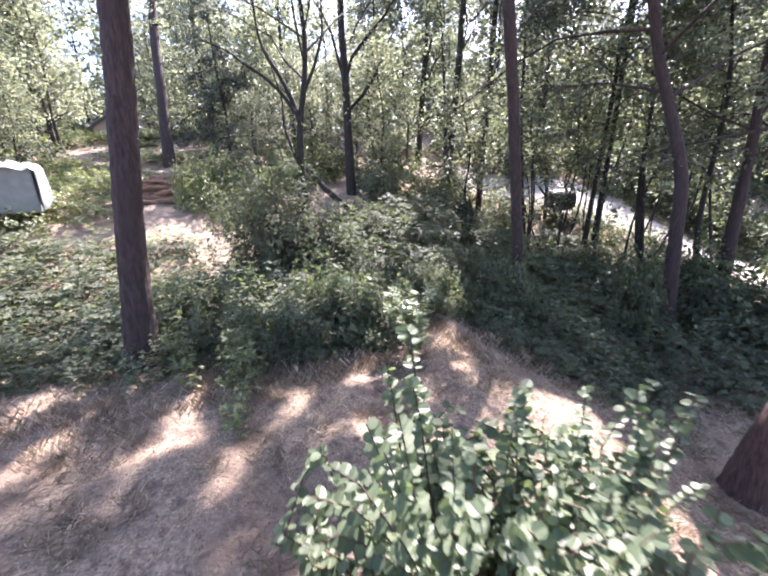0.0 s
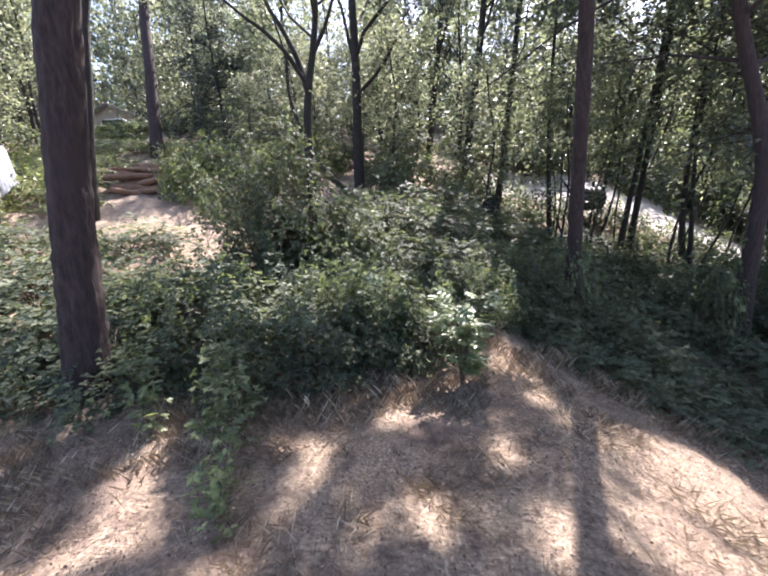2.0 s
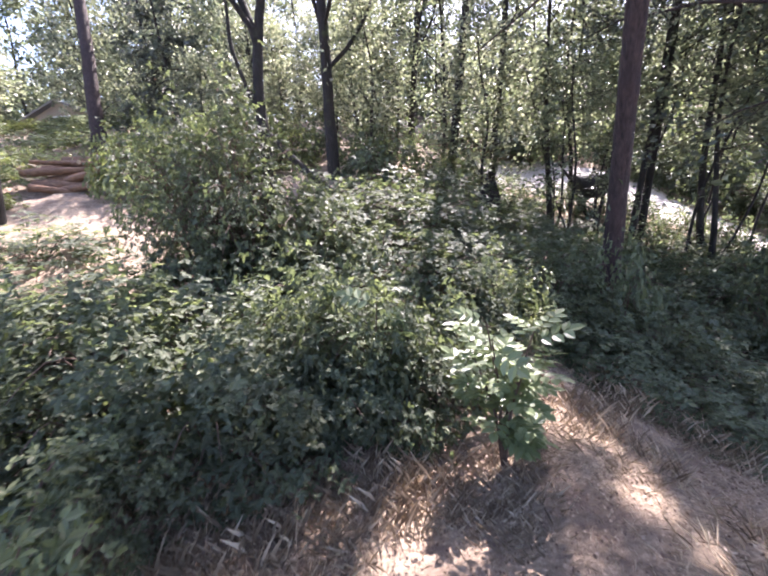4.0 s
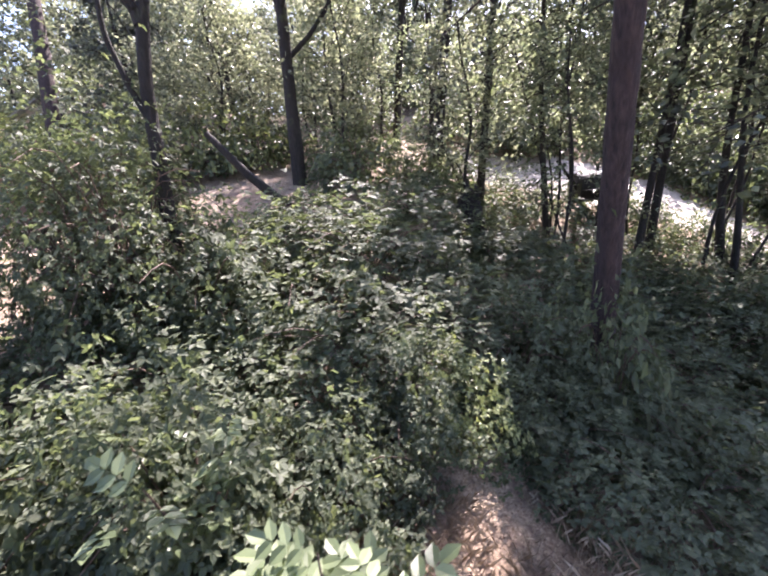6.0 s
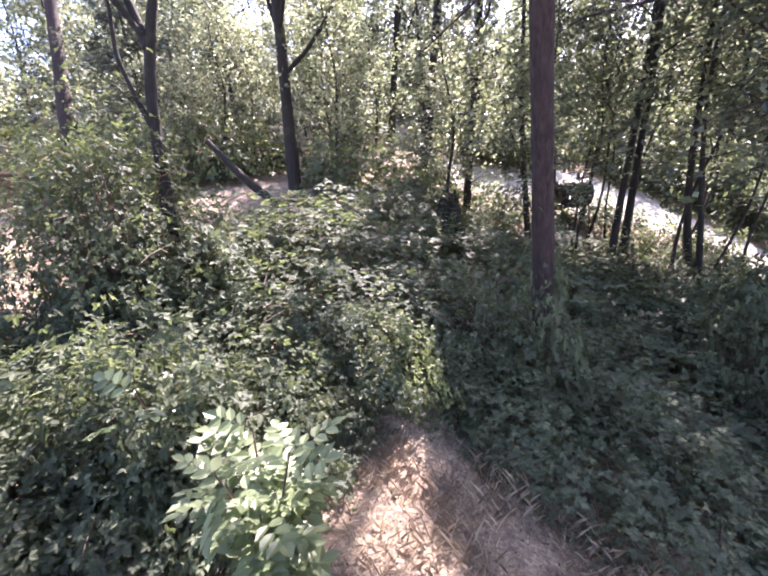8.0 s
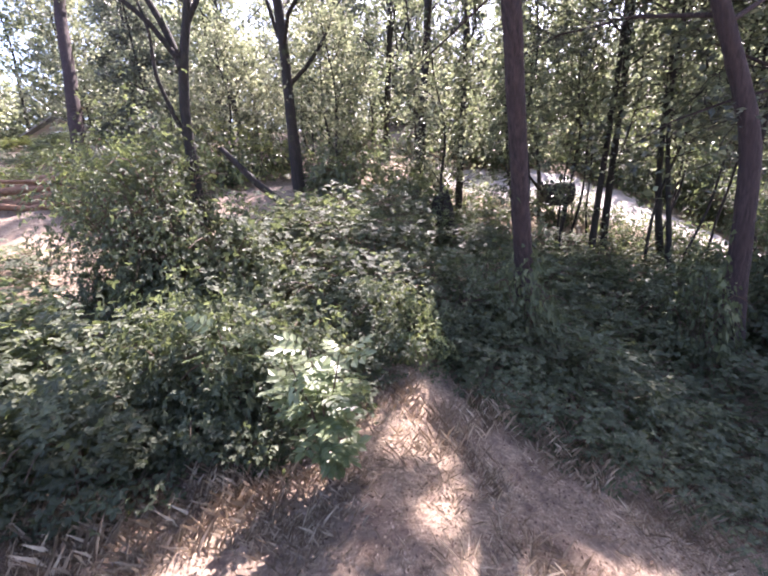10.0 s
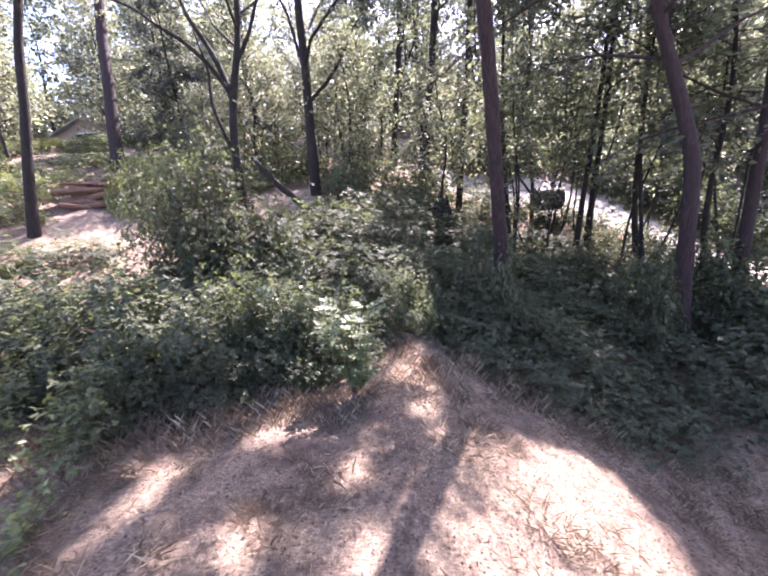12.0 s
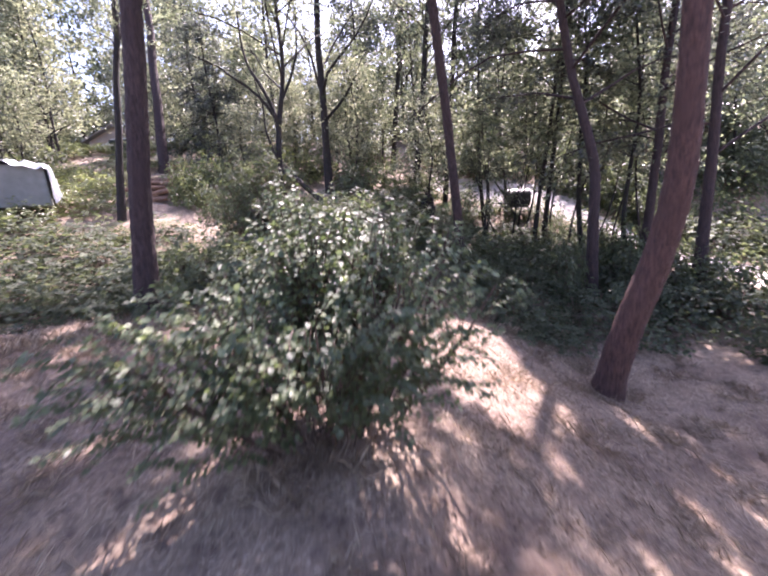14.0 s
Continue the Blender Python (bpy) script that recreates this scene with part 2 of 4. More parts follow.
def height(x, y):
    x, y = np.asarray(x, float), np.asarray(y, float)
    z = 0.38 + 0.28 * np.clip(y - 6.7, 0, 26) + 0.03 * np.clip(y - 32.7, 0, None)
    fall = np.interp(y, [0, 8, 14, 19, 24, 30], [2.0, 1.9, 2.4, 1.6, 0.3, 0.0])
    t = np.clip((x - 0.8) / 4.3, 0, 1)
    z -= fall * (0.65 * t + 0.35 * t * t * (3 - 2 * t)) + 0.05 * np.clip(x - 9, 0, 14)
    z += 0.1 * np.clip(-x - 4, 0, 7) * step(3, 9, y)
    return z + ripple(x, y)


def place_on(x, y, sink=0.0):
    return (x, y, float(height(x, y)) - sink)


def graded(lo, hi, mid_lo, mid_hi, fine, ratio=1.18):
    mid = list(np.arange(mid_lo, mid_hi, fine))
    out, s, a = [], fine, mid_hi
    while a < hi:
        out.append(a)
        s *= ratio
        a += s
    before, s, a = [], fine, mid_lo
    while a > lo:
        s *= ratio
        a -= s
        before.append(a)
    return np.array(before[::-1] + mid + out + [hi])


gx, gy = graded(-400, 400, -12, 14, 0.16), graded(-400, 600, -6, 22, 0.16)
XX, YY = np.meshgrid(gx, gy, indexing="ij")
rough_rng = np.random.default_rng(3)
ZZ = height(XX, YY) + rough_rng.normal(0, 0.012, XX.shape)
ii, jj = np.meshgrid(np.arange(len(gx) - 1), np.arange(len(gy) - 1), indexing="ij")
m_ = len(gy)
ground = new("ground", link_mesh("ground", np.stack([XX, YY, ZZ], -1).reshape(-1, 3),
             np.stack([ii * m_ + jj, (ii + 1) * m_ + jj, (ii + 1) * m_ + jj + 1, ii * m_ + jj + 1], -1).reshape(-1, 4), GROUND, True))
tagged(ground, "sloping forest ground with dry straw and brown litter", "ground", kind="structure")


def road(name, line, width, mat, label):
    p = np.array(line, float)
    s = np.r_[0, np.cumsum(np.linalg.norm(np.diff(p, axis=0), axis=1))]
    q = np.linspace(0, s[-1], 160)
    c = np.stack([np.interp(q, s, p[:, k]) for k in range(2)], 1)
    for _ in range(40):
        c[1:-1] = (c[:-2] + 2 * c[1:-1] + c[2:]) / 4
    d = np.gradient(c, axis=0)
    d /= np.linalg.norm(d, axis=1, keepdims=True)
    n = np.stack([-d[:, 1], d[:, 0]], 1)
    across = np.linspace(-0.5, 0.5, 25)
    width = np.interp(q, s, width)[:, None, None]
    wob = 1 + 0.12 * np.sin(q * 1.7) + 0.08 * np.sin(q * 3.9)
    g = c[:, None] + n[:, None] * (across[None, :, None] * width * wob[:, None, None])
    z = height(g[..., 0], g[..., 1]) + 0.05 - 0.16 * (np.abs(across) * 2)[None] ** 6
    v = np.concatenate([g, z[..., None]], -1).reshape(-1, 3)
    i, j = np.meshgrid(np.arange(len(q) - 1), np.arange(24), indexing="ij")
    f = np.stack([i * 25 + j, i * 25 + j + 1, (i + 1) * 25 + j + 1, (i + 1) * 25 + j], -1).reshape(-1, 4)
    return tagged(new(name, link_mesh(name, v, f, mat, True)), label, "road", kind="structure")


WAY = [(24, 0), (15, 6.5), (12.0, 10.5), (11.0, 13), (10.9, 15), (9.9, 16.9), (8.6, 18.3), (6.6, 19.4), (4.0, 20.2)]
WAY_WIDE = [2.6, 2.6, 2.2, 1.9, 1.9, 2.8, 4.2, 3.2, 2.6]
road("driveway", WAY, WAY_WIDE, GRAVEL, "pale sunlit gravel driveway curving up the hill")
road("track", [(16, 25.5), (12, 27), (9.8, 27.7), (7, 29.5), (3, 36)], [2.2, 2.2, 2.4, 2.2, 2.2], GRAVEL, "pale track higher up the wooded hill")


# ---- trees ----
def tree(name, spine, r0, r1, label, limbs=14, from_z=0.45, limb_len=2.2, rise=0.3, twigs=7, leaves=26, leaf=0.09, bark=BARK_OAK, leafmat=CROWN,
         template=SPRAY, sides=12, steps=40, furrow=0.1, seed=1, spread=0.5, keep=None, limb_r=0.3, droop=0.25, group="woodland trees", single=True, forks=(), taper=0.7, dense=(99.0, 1, 1.0)):
    """A tree along a spine of points over its foot: trunk, limbs with twigs, and a crown of leaves on the twigs."""
    rng = np.random.default_rng(seed)
    sp = np.array(spine, float)
    root = thing(name, sp[0], label, "tree", group)
    rel = sp - sp[0]
    top = np.linspace(0, 1, len(sp)) ** 0.9
    radii = r0 * (1 - top) + r1 * top
    foot = rel.copy()
    foot[0, 2] -= 0.35
    tv, tf = tube(foot, np.r_[radii[0] * 1.25, radii[1:]], sides, furrow, seed, steps)
    part("trunk", link_mesh("trunk", tv, tf, bark, True), root)
    s = np.r_[0, np.cumsum(np.linalg.norm(np.diff(rel, axis=0), axis=1))]
    wood, at, nor, head, big = [], [], [], [], []
    for pts, ra in forks:
        part("limb", link_mesh("limb", *tube(np.array(pts) - sp[0], np.linspace(ra, ra * 0.35, len(pts)), 9, 0.12, seed, 26), bark, True), root)
    for k in range(limbs):
        u = from_z + (1 - from_z) * (k + rng.uniform(0, 0.9)) / max(limbs, 1)
        u = min(u, 0.99)
        o = np.array([np.interp(u * s[-1], s, rel[:, c]) for c in range(3)])
        az = k * 2.4 + rng.uniform(-0.5, 0.5)
        ln = limb_len * (1.15 - taper * (u - from_z) / (1 - from_z + 1e-6)) * rng.uniform(0.75, 1.2)
        d = np.array([math.cos(az), math.sin(az), rise + rng.uniform(-0.15, 0.25)])
        pts = [o]
        for q in range(5):
            d = d / np.linalg.norm(d) + rng.normal(0, 0.16, 3) + (0, 0, -droop * 0.2 * q)
            pts.append(pts[-1] + d / np.linalg.norm(d) * ln / 5)
        pts = np.array(pts)
        if keep is not None and keep(pts[2:] + sp[0]).sum() < 2:
            continue
        rl = max(0.012, limb_r * r0 * (1.2 - u))
        lt = tube(pts, np.linspace(rl, rl * 0.25, 6), 6)
        if single:
            part("limb", link_mesh("limb", *lt, bark, True), root)
        else:
            wood.append(lt)
        for q in range(twigs):
            w = rng.uniform(0.25, 1.0)
            b = np.array([np.interp(w * 5, np.arange(6), pts[:, c]) for c in range(3)])
            td = (pts[-1] - pts[0]) / ln + rng.normal(0, 0.75, 3) * (1, 1, 0.6)
            td /= np.linalg.norm(td)
            tl = spread * rng.uniform(0.6, 1.5)
            e = b + td * tl + (0, 0, -0.12 * tl)
            if keep is not None and not keep(np.array([(b + e) / 2 + sp[0]]))[0]:
                continue
            wood.append(tube([b, (b + e) / 2 + rng.normal(0, 0.04, 3), e], [0.009, 0.007, 0.003], 3))
            # Above dense[0], mostly out of view, extra leaves are added to cast shade.
            upper = b[2] + sp[0][2] > dense[0]
            count = leaves * dense[1] if upper else leaves
            t = rng.uniform(0.1, 1.1, count)[:, None]
            at.append(b + (e - b) * t + rng.normal(0, (0.3 if upper else 0.13) * spread + 0.03, (count, 3)))
            nor.append(rng.normal(0, 0.55, (count, 3)) + (0, 0, 0.8))
            head.append(np.tile(td, (count, 1)) + rng.normal(0, 0.8, (count, 3)))
            big.append(np.full(count, dense[2] if upper else 1.0))
    if wood:
        wv, wf = merged(wood)
        tagged(part("branchwood", link_mesh("branchwood", wv, wf, bark, True), root), kind="stuff")
    if at:
        at, nor, head, big = np.concatenate(at), np.concatenate(nor), np.concatenate(head), np.concatenate(big)
        if keep is not None:
            ok = keep(at + sp[0])
            at, nor, head, big = at[ok], nor[ok], head[ok], big[ok]
        if len(at):
            lv, lf = scatter(template, at, nor, big * leaf * rng.uniform(0.6, 1.3, len(at)), rng, head)
            part("crown", link_mesh("crown", lv, lf, leafmat), root)
    return root


SUN_H = np.array([SUN_AZ.x, SUN_AZ.y]) / math.tan(SUN_EL)


SUN_FLECKS = [(-2.1, 3.6, 0.27), (-3.9, 4.5, 0.31), (-3.8, 3.6, 0.27), (-1.3, 4.4, 0.17), (-1.1, 4.0, 0.22), (-0.3, 4.9, 0.27), (0.2, 4.75, 0.18), (0.3, 4.2, 0.18), (1.05, 5.1, 0.17), (1.3, 4.55, 0.2),
              (-0.3, 3.55, 0.22), (-2.45, 4.15, 0.26), (-3.5, 4.9, 0.27), (-4.6, 4.4, 0.31), (3.55, 1.2, 0.17), (2.1, 1.1, 0.2), (1.4, 0.0, 0.2), (1.25, 6.2, 0.2), (-1.4, 3.0, 0.2), (0.5, 3.3, 0.15), (-1.3, 5.9, 0.45), (-0.55, 5.75, 0.35), (-2.2, 6.0, 0.4), (0.1, 0.95, 0.4), (0.7, 0.7, 0.35), (-0.6, 0.5, 0.4), (-0.35, -0.35, 0.34), (0.2, -0.1, 0.26), (-0.8, -0.1, 0.28), (0.0, -0.75, 0.24)]


def sun_gap(p):
    """Cuts the crowns open on the sun's way to chosen spots of open grass and the clearings."""
    g = p[:, :2] - SUN_H * (p[:, 2:] - 0.2)
    for _ in range(3):
        z0 = height(g[:, 0], g[:, 1]) + np.where(g[:, 1] > 5.2, 0.7, 0.0)
        g = p[:, :2] - SUN_H * (p[:, 2:] - z0[:, None])
    x, y = g[:, 0], g[:, 1]
    near = np.interp(y, [1.2, 2.5, 3.3, 3.9, 4.9, 5.5], [1.6, 0.95, 1.0, 1.25, 2.1, 2.6]) + 0.12 * np.sin(5.1 * y) + 0.1 * np.sin(11 * y + 4 * x)
    far = np.interp(y, [1.2, 2.5, 3.6, 4.4, 5.1, 5.5], [2.2, 3.0, 2.9, 2.9, 3.1, 2.7]) + 0.08 * np.sin(6.3 * y + 1)
    lit = (x > near) & (x < far) & (y > 1.2) & (y < 5.4)
    lit |= ((x + 2.7) / 1.5) ** 2 + ((y - 14.0) / 1.7) ** 2 < 1
    lit |= ((x + 7.6) / 2.6) ** 2 + ((y - 13.4) / 3.0) ** 2 < 1
    spots = np.sin(3.9 * x + 1.2 * y + 0.4) + np.sin(3.1 * y - 2.1 * x + 1.1) + np.sin(8.7 * x - 3.2 * y) * 0.8 + 0.6 * np.sin(7.3 * y + 5.1 * x) + 0.7 * np.sin(13.1 * x + 4.7 * y) + 0.7 * np.sin(14.3 * y - 6.1 * x)
    mound = ((x + 2.7) / 1.5) ** 2 + ((y - 9.2) / 1.2) ** 2 < 1
    level = np.where(y < 5.4, np.where(x > 3.2, 0.7, np.where(y < 1.2, 1.1, 2.5)), np.where(mound, 1.9, np.where(y < 8, -1.3, -0.5)))
    lit |= (spots > level) & ((x < 1.5) | (y < 1.2) | ((x > 3.2) & (y < 3.4)) | ((y > 9.5) & (x < 4.5)) | ((x > 9) & (y > 12)))
    for sx, sy, r in SUN_FLECKS:
        lit |= (x - sx) ** 2 + (0.8 * (y - sy)) ** 2 < (r * (1 + 0.25 * np.sin(9 * x + sy) + 0.25 * np.sin(11 * y + 2 * sx))) ** 2
    lit |= ((x - 0.25) / 0.5) ** 2 + ((y - 5.7) / 0.6) ** 2 < 1
    return ~lit


def line(x2, y2, dx, dy, top, n=8, zref=2.0, wob=0.06, seed=0):
    """A spine through (x2, y2) at height zref, leaning dx, dy a metre."""
    rng = np.random.default_rng(seed)
    z0 = float(height(x2, y2))
    pts = []
    for k in range(n):
        z = z0 + (top - z0) * k / (n - 1)
        pts.append((x2 + dx * (z - zref) + (rng.normal(0, wob) if 0 < k else 0), y2 + dy * (z - zref) + (rng.normal(0, wob) if 0 < k else 0), z))
    return pts


# Long limbs and thick upper crowns, unseen, added to shade the grass.
HIGH = dict(dense=(6.5, 13, 1.15), limb_len=4.6, twigs=10, leaves=15, leaf=0.2, spread=0.9, keep=sun_gap, droop=0.15, rise=0.25)
tree("fir_tree", line(-3.5, 5.35, 0.16, 0.0, 15, wob=0.04), 0.185, 0.12, "tall leaning fir with furrowed purple-brown bark among brambles", limbs=10, from_z=0.5,
     bark=BARK_FIR, sides=40, steps=170, furrow=0.16, seed=11,
     forks=[([(-3.3, 5.6, 4.75), (-3.08, 5.48, 4.86), (-2.98, 5.42, 4.7), (-2.95, 5.4, 4.5)], 0.018), ([(-3.36, 5.6, 4.2), (-3.18, 5.5, 4.3), (-3.02, 5.44, 4.2), (-2.86, 5.4, 4.26)], 0.014),
            ([(-3.5, 5.55, 3.7), (-3.3, 5.45, 3.76), (-3.22, 5.4, 3.62)], 0.012), ([(-3.35, 5.7, 5.2), (-3.05, 5.75, 5.5), (-2.9, 5.8, 5.9)], 0.022)], **HIGH)
tree("fir_tree", line(2.82, 7.98, -0.14, -0.24, 15, wob=0.03), 0.118, 0.07, "slender fir trunk rising straight out of the brambles", limbs=14, from_z=0.52,
     bark=BARK_FIR, sides=28, steps=120, furrow=0.14, seed=12, **HIGH)
tree("fir_tree", [place_on(6.98, 9.0), (6.95, 9.0, 0.2), (6.9, 8.95, 1.5), (6.95, 9.0, 2.6), (6.7, 9.2, 3.8), (6.35, 9.4, 5.2), (5.9, 9.6, 8), (5.6, 9.8, 14)], 0.17, 0.09,
     "crooked fir with dark bark on the shady bank", limbs=22, from_z=0.33, bark=BARK_FIR, leafmat=NEEDLE, sides=24, steps=90, furrow=0.12, seed=13,
     limb_len=4.2, twigs=10, leaves=16, leaf=0.18, spread=0.8, keep=sun_gap, dense=(6.5, 2, 1.3))
tree("cedar_tree", [(4.5, 4.22, -1.5), (4.55, 4.15, -1.07), (4.7, 4.0, -0.14), (4.93, 3.8, 0.93), (5.01, 3.6, 2.0), (4.96, 3.5, 2.93), (4.86, 3.4, 4.28), (4.7, 3.3, 8), (4.6, 3.3, 13)], 0.26, 0.12,
     "leaning tree with red-brown bark, curved at the foot", limbs=10, from_z=0.62, bark=BARK_RED, sides=36, steps=150, furrow=0.12, seed=14, **HIGH)
# The oak's upper stem and crown are added out of view to shade the grass.
tree("oak_tree", [place_on(-1.76, 9.25), (-1.78, 9.22, 2.0), (-1.72, 9.29, 2.9), (-1.78, 9.41, 3.7), (-1.66, 9.53, 4.6), (-1.5, 9.74, 5.4), (-1.44, 9.96, 6.3), (-1.54, 10.17, 7.6), (-1.34, 10.4, 9.2), (-1.44, 10.66, 11.2), (-1.24, 10.82, 13.2)], 0.1, 0.03,
     "small oak with dark crooked limbs and sparse leaves", limbs=26, from_z=0.3, limb_len=3.4, rise=0.9, twigs=9, leaves=12, leaf=0.13, limb_r=0.34, seed=15, droop=0.05, keep=sun_gap, sides=14, steps=60, furrow=0.16,
     forks=[([(-1.7, 9.49, 4.4), (-1.84, 9.56, 4.95), (-2.09, 9.6, 5.5), (-2.34, 9.68, 5.9), (-2.48, 9.77, 6.4), (-2.54, 9.95, 7.4)], 0.062),
            ([(-1.73, 9.48, 4.55), (-2.04, 9.44, 5.05), (-2.39, 9.39, 5.4), (-2.74, 9.26, 5.62), (-2.99, 9.23, 5.86), (-3.54, 9.15, 6.1)], 0.045),
            ([(-1.74, 9.33, 3.35), (-1.9, 9.36, 3.75), (-2.04, 9.35, 4.3), (-2.02, 9.4, 4.9), (-2.19, 9.46, 5.6)], 0.04),
            ([(-1.59, 9.64, 5.0), (-1.29, 9.81, 5.6), (-1.04, 9.91, 6.3), (-0.99, 10.04, 7.3)], 0.045)])
tree("fir_tree", line(-9.85, 18.53, -0.049, 0.25, 18), 0.25, 0.14, "tall straight fir at the edge of the clearing", limbs=10, from_z=0.55, bark=BARK_FIR, seed=16, furrow=0.1, leaf=0.16)
tree("oak_tree", line(-7.95, 11.67, 0.104, 0.128, 13), 0.13, 0.06, "thin dark-stemmed tree leaning over the clearing", limbs=12, from_z=0.45, limb_len=2.4, rise=0.8, leaves=10, leaf=0.14, seed=17)
# The thickened tops stand above the view and only cast dappled shade.
TOP = dict(template=RHOMB, limb_len=4.2, twigs=9, leaves=26, leaf=0.14, spread=0.95, rise=0.5, keep=sun_gap, dense=(10.5, 4, 1.2))
VASE = dict(template=RHOMB, limb_len=4.2, twigs=9, leaves=26, leaf=0.13, spread=0.95, rise=1.7, keep=sun_gap, limb_r=0.42, droop=0.0)
tree("maple_tree", line(-1.1, 15.0, 0.028, -0.01, 16), 0.17, 0.06, "dark-stemmed maple with a forked top", limbs=18, from_z=0.2, seed=18, leafmat=CROWN_SUN_TINT, **VASE)
tree("maple_tree", line(1.73, 20.14, 0.126, 0.06, 21), 0.15, 0.05, "dark-stemmed maple with a forked top", limbs=34, from_z=0.2, seed=19, taper=0.1, **VASE)
tree("fir_tree", line(2.7, 16.45, 0.125, 0.0, 19), 0.15, 0.06, "slim conifer stem beside the driveway", limbs=34, from_z=0.25, seed=20, taper=0.1, leafmat=NEEDLE, **TOP)
tree("fir_tree", line(4.1, 16.4, 0.1, 0.0, 19), 0.12, 0.05, "slim conifer stem beside the driveway", limbs=34, from_z=0.25, seed=21, taper=0.1, leafmat=NEEDLE, **TOP)
tree("fir_tree", line(7.85, 13.9, 0.12, 0.03, 16), 0.095, 0.04, "slim dark conifer on the bank above the driveway", limbs=20, from_z=0.3, seed=22, leafmat=NEEDLE, **TOP)
tree("fir_tree", line(7.34, 13.53, 0.15, 0.03, 16), 0.085, 0.04, "slim dark conifer on the bank above the driveway", limbs=20, from_z=0.3, seed=23, leafmat=NEEDLE, **TOP)
tree("fir_tree", line(9.8, 8.6, 0.0, 0.0, 13), 0.16, 0.06, "dark conifer stem on the shady bank", limbs=15, from_z=0.25, seed=24, leafmat=NEEDLE, bark=BARK_FIR, **TOP)
tree("fir_tree", line(9.5, 10.3, 0.05, 0.0, 13), 0.15, 0.06, "dark conifer stem on the shady bank", limbs=15, from_z=0.25, seed=25, leafmat=NEEDLE, bark=BARK_FIR, **TOP)


def wood_kind(nm, top, r, lim, fz, ll, rise, leaf, mat, lab, leaves, seed, spread=0.8, droop=0.2, twigs=7):
    spine = [(0.15 * math.sin(k * 1.3 + seed), 0.15 * math.cos(k * 1.7 + seed) - 0.15, top * k / 6) for k in range(7)]
    return tree(nm, spine, r, 0.02, lab, limbs=lim, from_z=fz, limb_len=ll, rise=rise, twigs=twigs, leaves=leaves, leaf=leaf, sides=7, steps=14, seed=seed, leafmat=mat, template=RHOMB,
                spread=spread, bark=BARK_OAK, droop=droop, single=False)


def again(ob, m):
    """A copy whose size is m's alone."""
    return copy_thing(ob, m @ Matrix.Diagonal((*(1 / k for k in ob.scale), 1)))


def set_out(kinds, spots, rng, sizes=(0.8, 1.2), low=0.72):
    """Puts the first of each kind at its first spot, and copies of it at the others."""
    done = set()
    for x, y, pick in spots:
        m = Matrix.Translation(place_on(x, y, 0.05)) @ Matrix.Rotation(rng.uniform(0, 6.28), 4, "Z") @ Matrix.Scale(rng.uniform(*sizes) * (low if -8 < x < 5 and y < 21 else 1), 4)
        if pick in done:
            again(kinds[pick], m)
        else:
            done.add(pick)
            kinds[pick].matrix_basis = m


def on_road(x, y):
    """Trees leave the driveway free, and the way of the sun to it."""
    for ry in np.arange(12, 22, 0.7):
        rx = float(np.interp(ry, [p[1] for p in WAY], [p[0] for p in WAY]))
        ahead = (x - rx) * SUN_AZ.x + (y - ry) * SUN_AZ.y
        side = (x - rx) * SUN_AZ.y - (y - ry) * SUN_AZ.x
        if -1.0 < ahead < 14.0 and abs(side) < 2.6:
            return True
    return y < 20.5 and abs(x - np.interp(y, [p[1] for p in WAY], [p[0] for p in WAY])) < 2.2


def over_clearing(x, y):
    """Tall trees that would shade the sunny clearing."""
    for cx, cy in ((-7.6, 13.4), (-2.7, 14.0)):
        ahead, side = (x - cx) * SUN_AZ.x + (y - cy) * SUN_AZ.y, (x - cx) * SUN_AZ.y - (y - cy) * SUN_AZ.x
        if 0 < ahead < 14 and abs(side) < 1.8:
            return True
    return False


# Woodland behind: a few kinds of tree, each set out many times.
rng = np.random.default_rng(9)
near_kinds = [wood_kind("maple_tree", 7.0, 0.075, 26, 0.08, 2.2, 0.8, 0.15, CROWN, "bushy young maple with green sunlit leaves", 22, 40),
              wood_kind("hazel_tree", 5.5, 0.06, 24, 0.05, 2.1, 1.0, 0.14, CROWN_SUN_TINT, "many-branched hazel, pale green leaves tinted as if sunlit", 20, 41),
              wood_kind("oak_tree", 10.0, 0.13, 26, 0.2, 2.8, 1.1, 0.15, CROWN, "woodland oak with a loose leafy crown", 20, 42),
              wood_kind("fir_tree", 9.0, 0.11, 44, 0.05, 1.9, -0.1, 0.17, NEEDLE, "dark young fir with drooping boughs", 22, 43, 0.6, 0.5)]
# Lighter crown leaf in place of needles colours in sun and haze.
high_fir = [wood_kind("fir_tree", 9.0, 0.08, 30, 0.34, 2.1, -0.05, 0.15, CROWN, "dark fir with boughs hanging above a bare stem", 15, 45, 0.7, 0.5)]
# Placed so that the boughs also throw shade on the bank.
set_out(high_fir, [(x, y, 0) for x, y in ((8.4, 12.2), (9.3, 11.0), (8.8, 12.9), (5.6, 15.0), (7.0, 16.6), (4.9, 12.8))], rng)
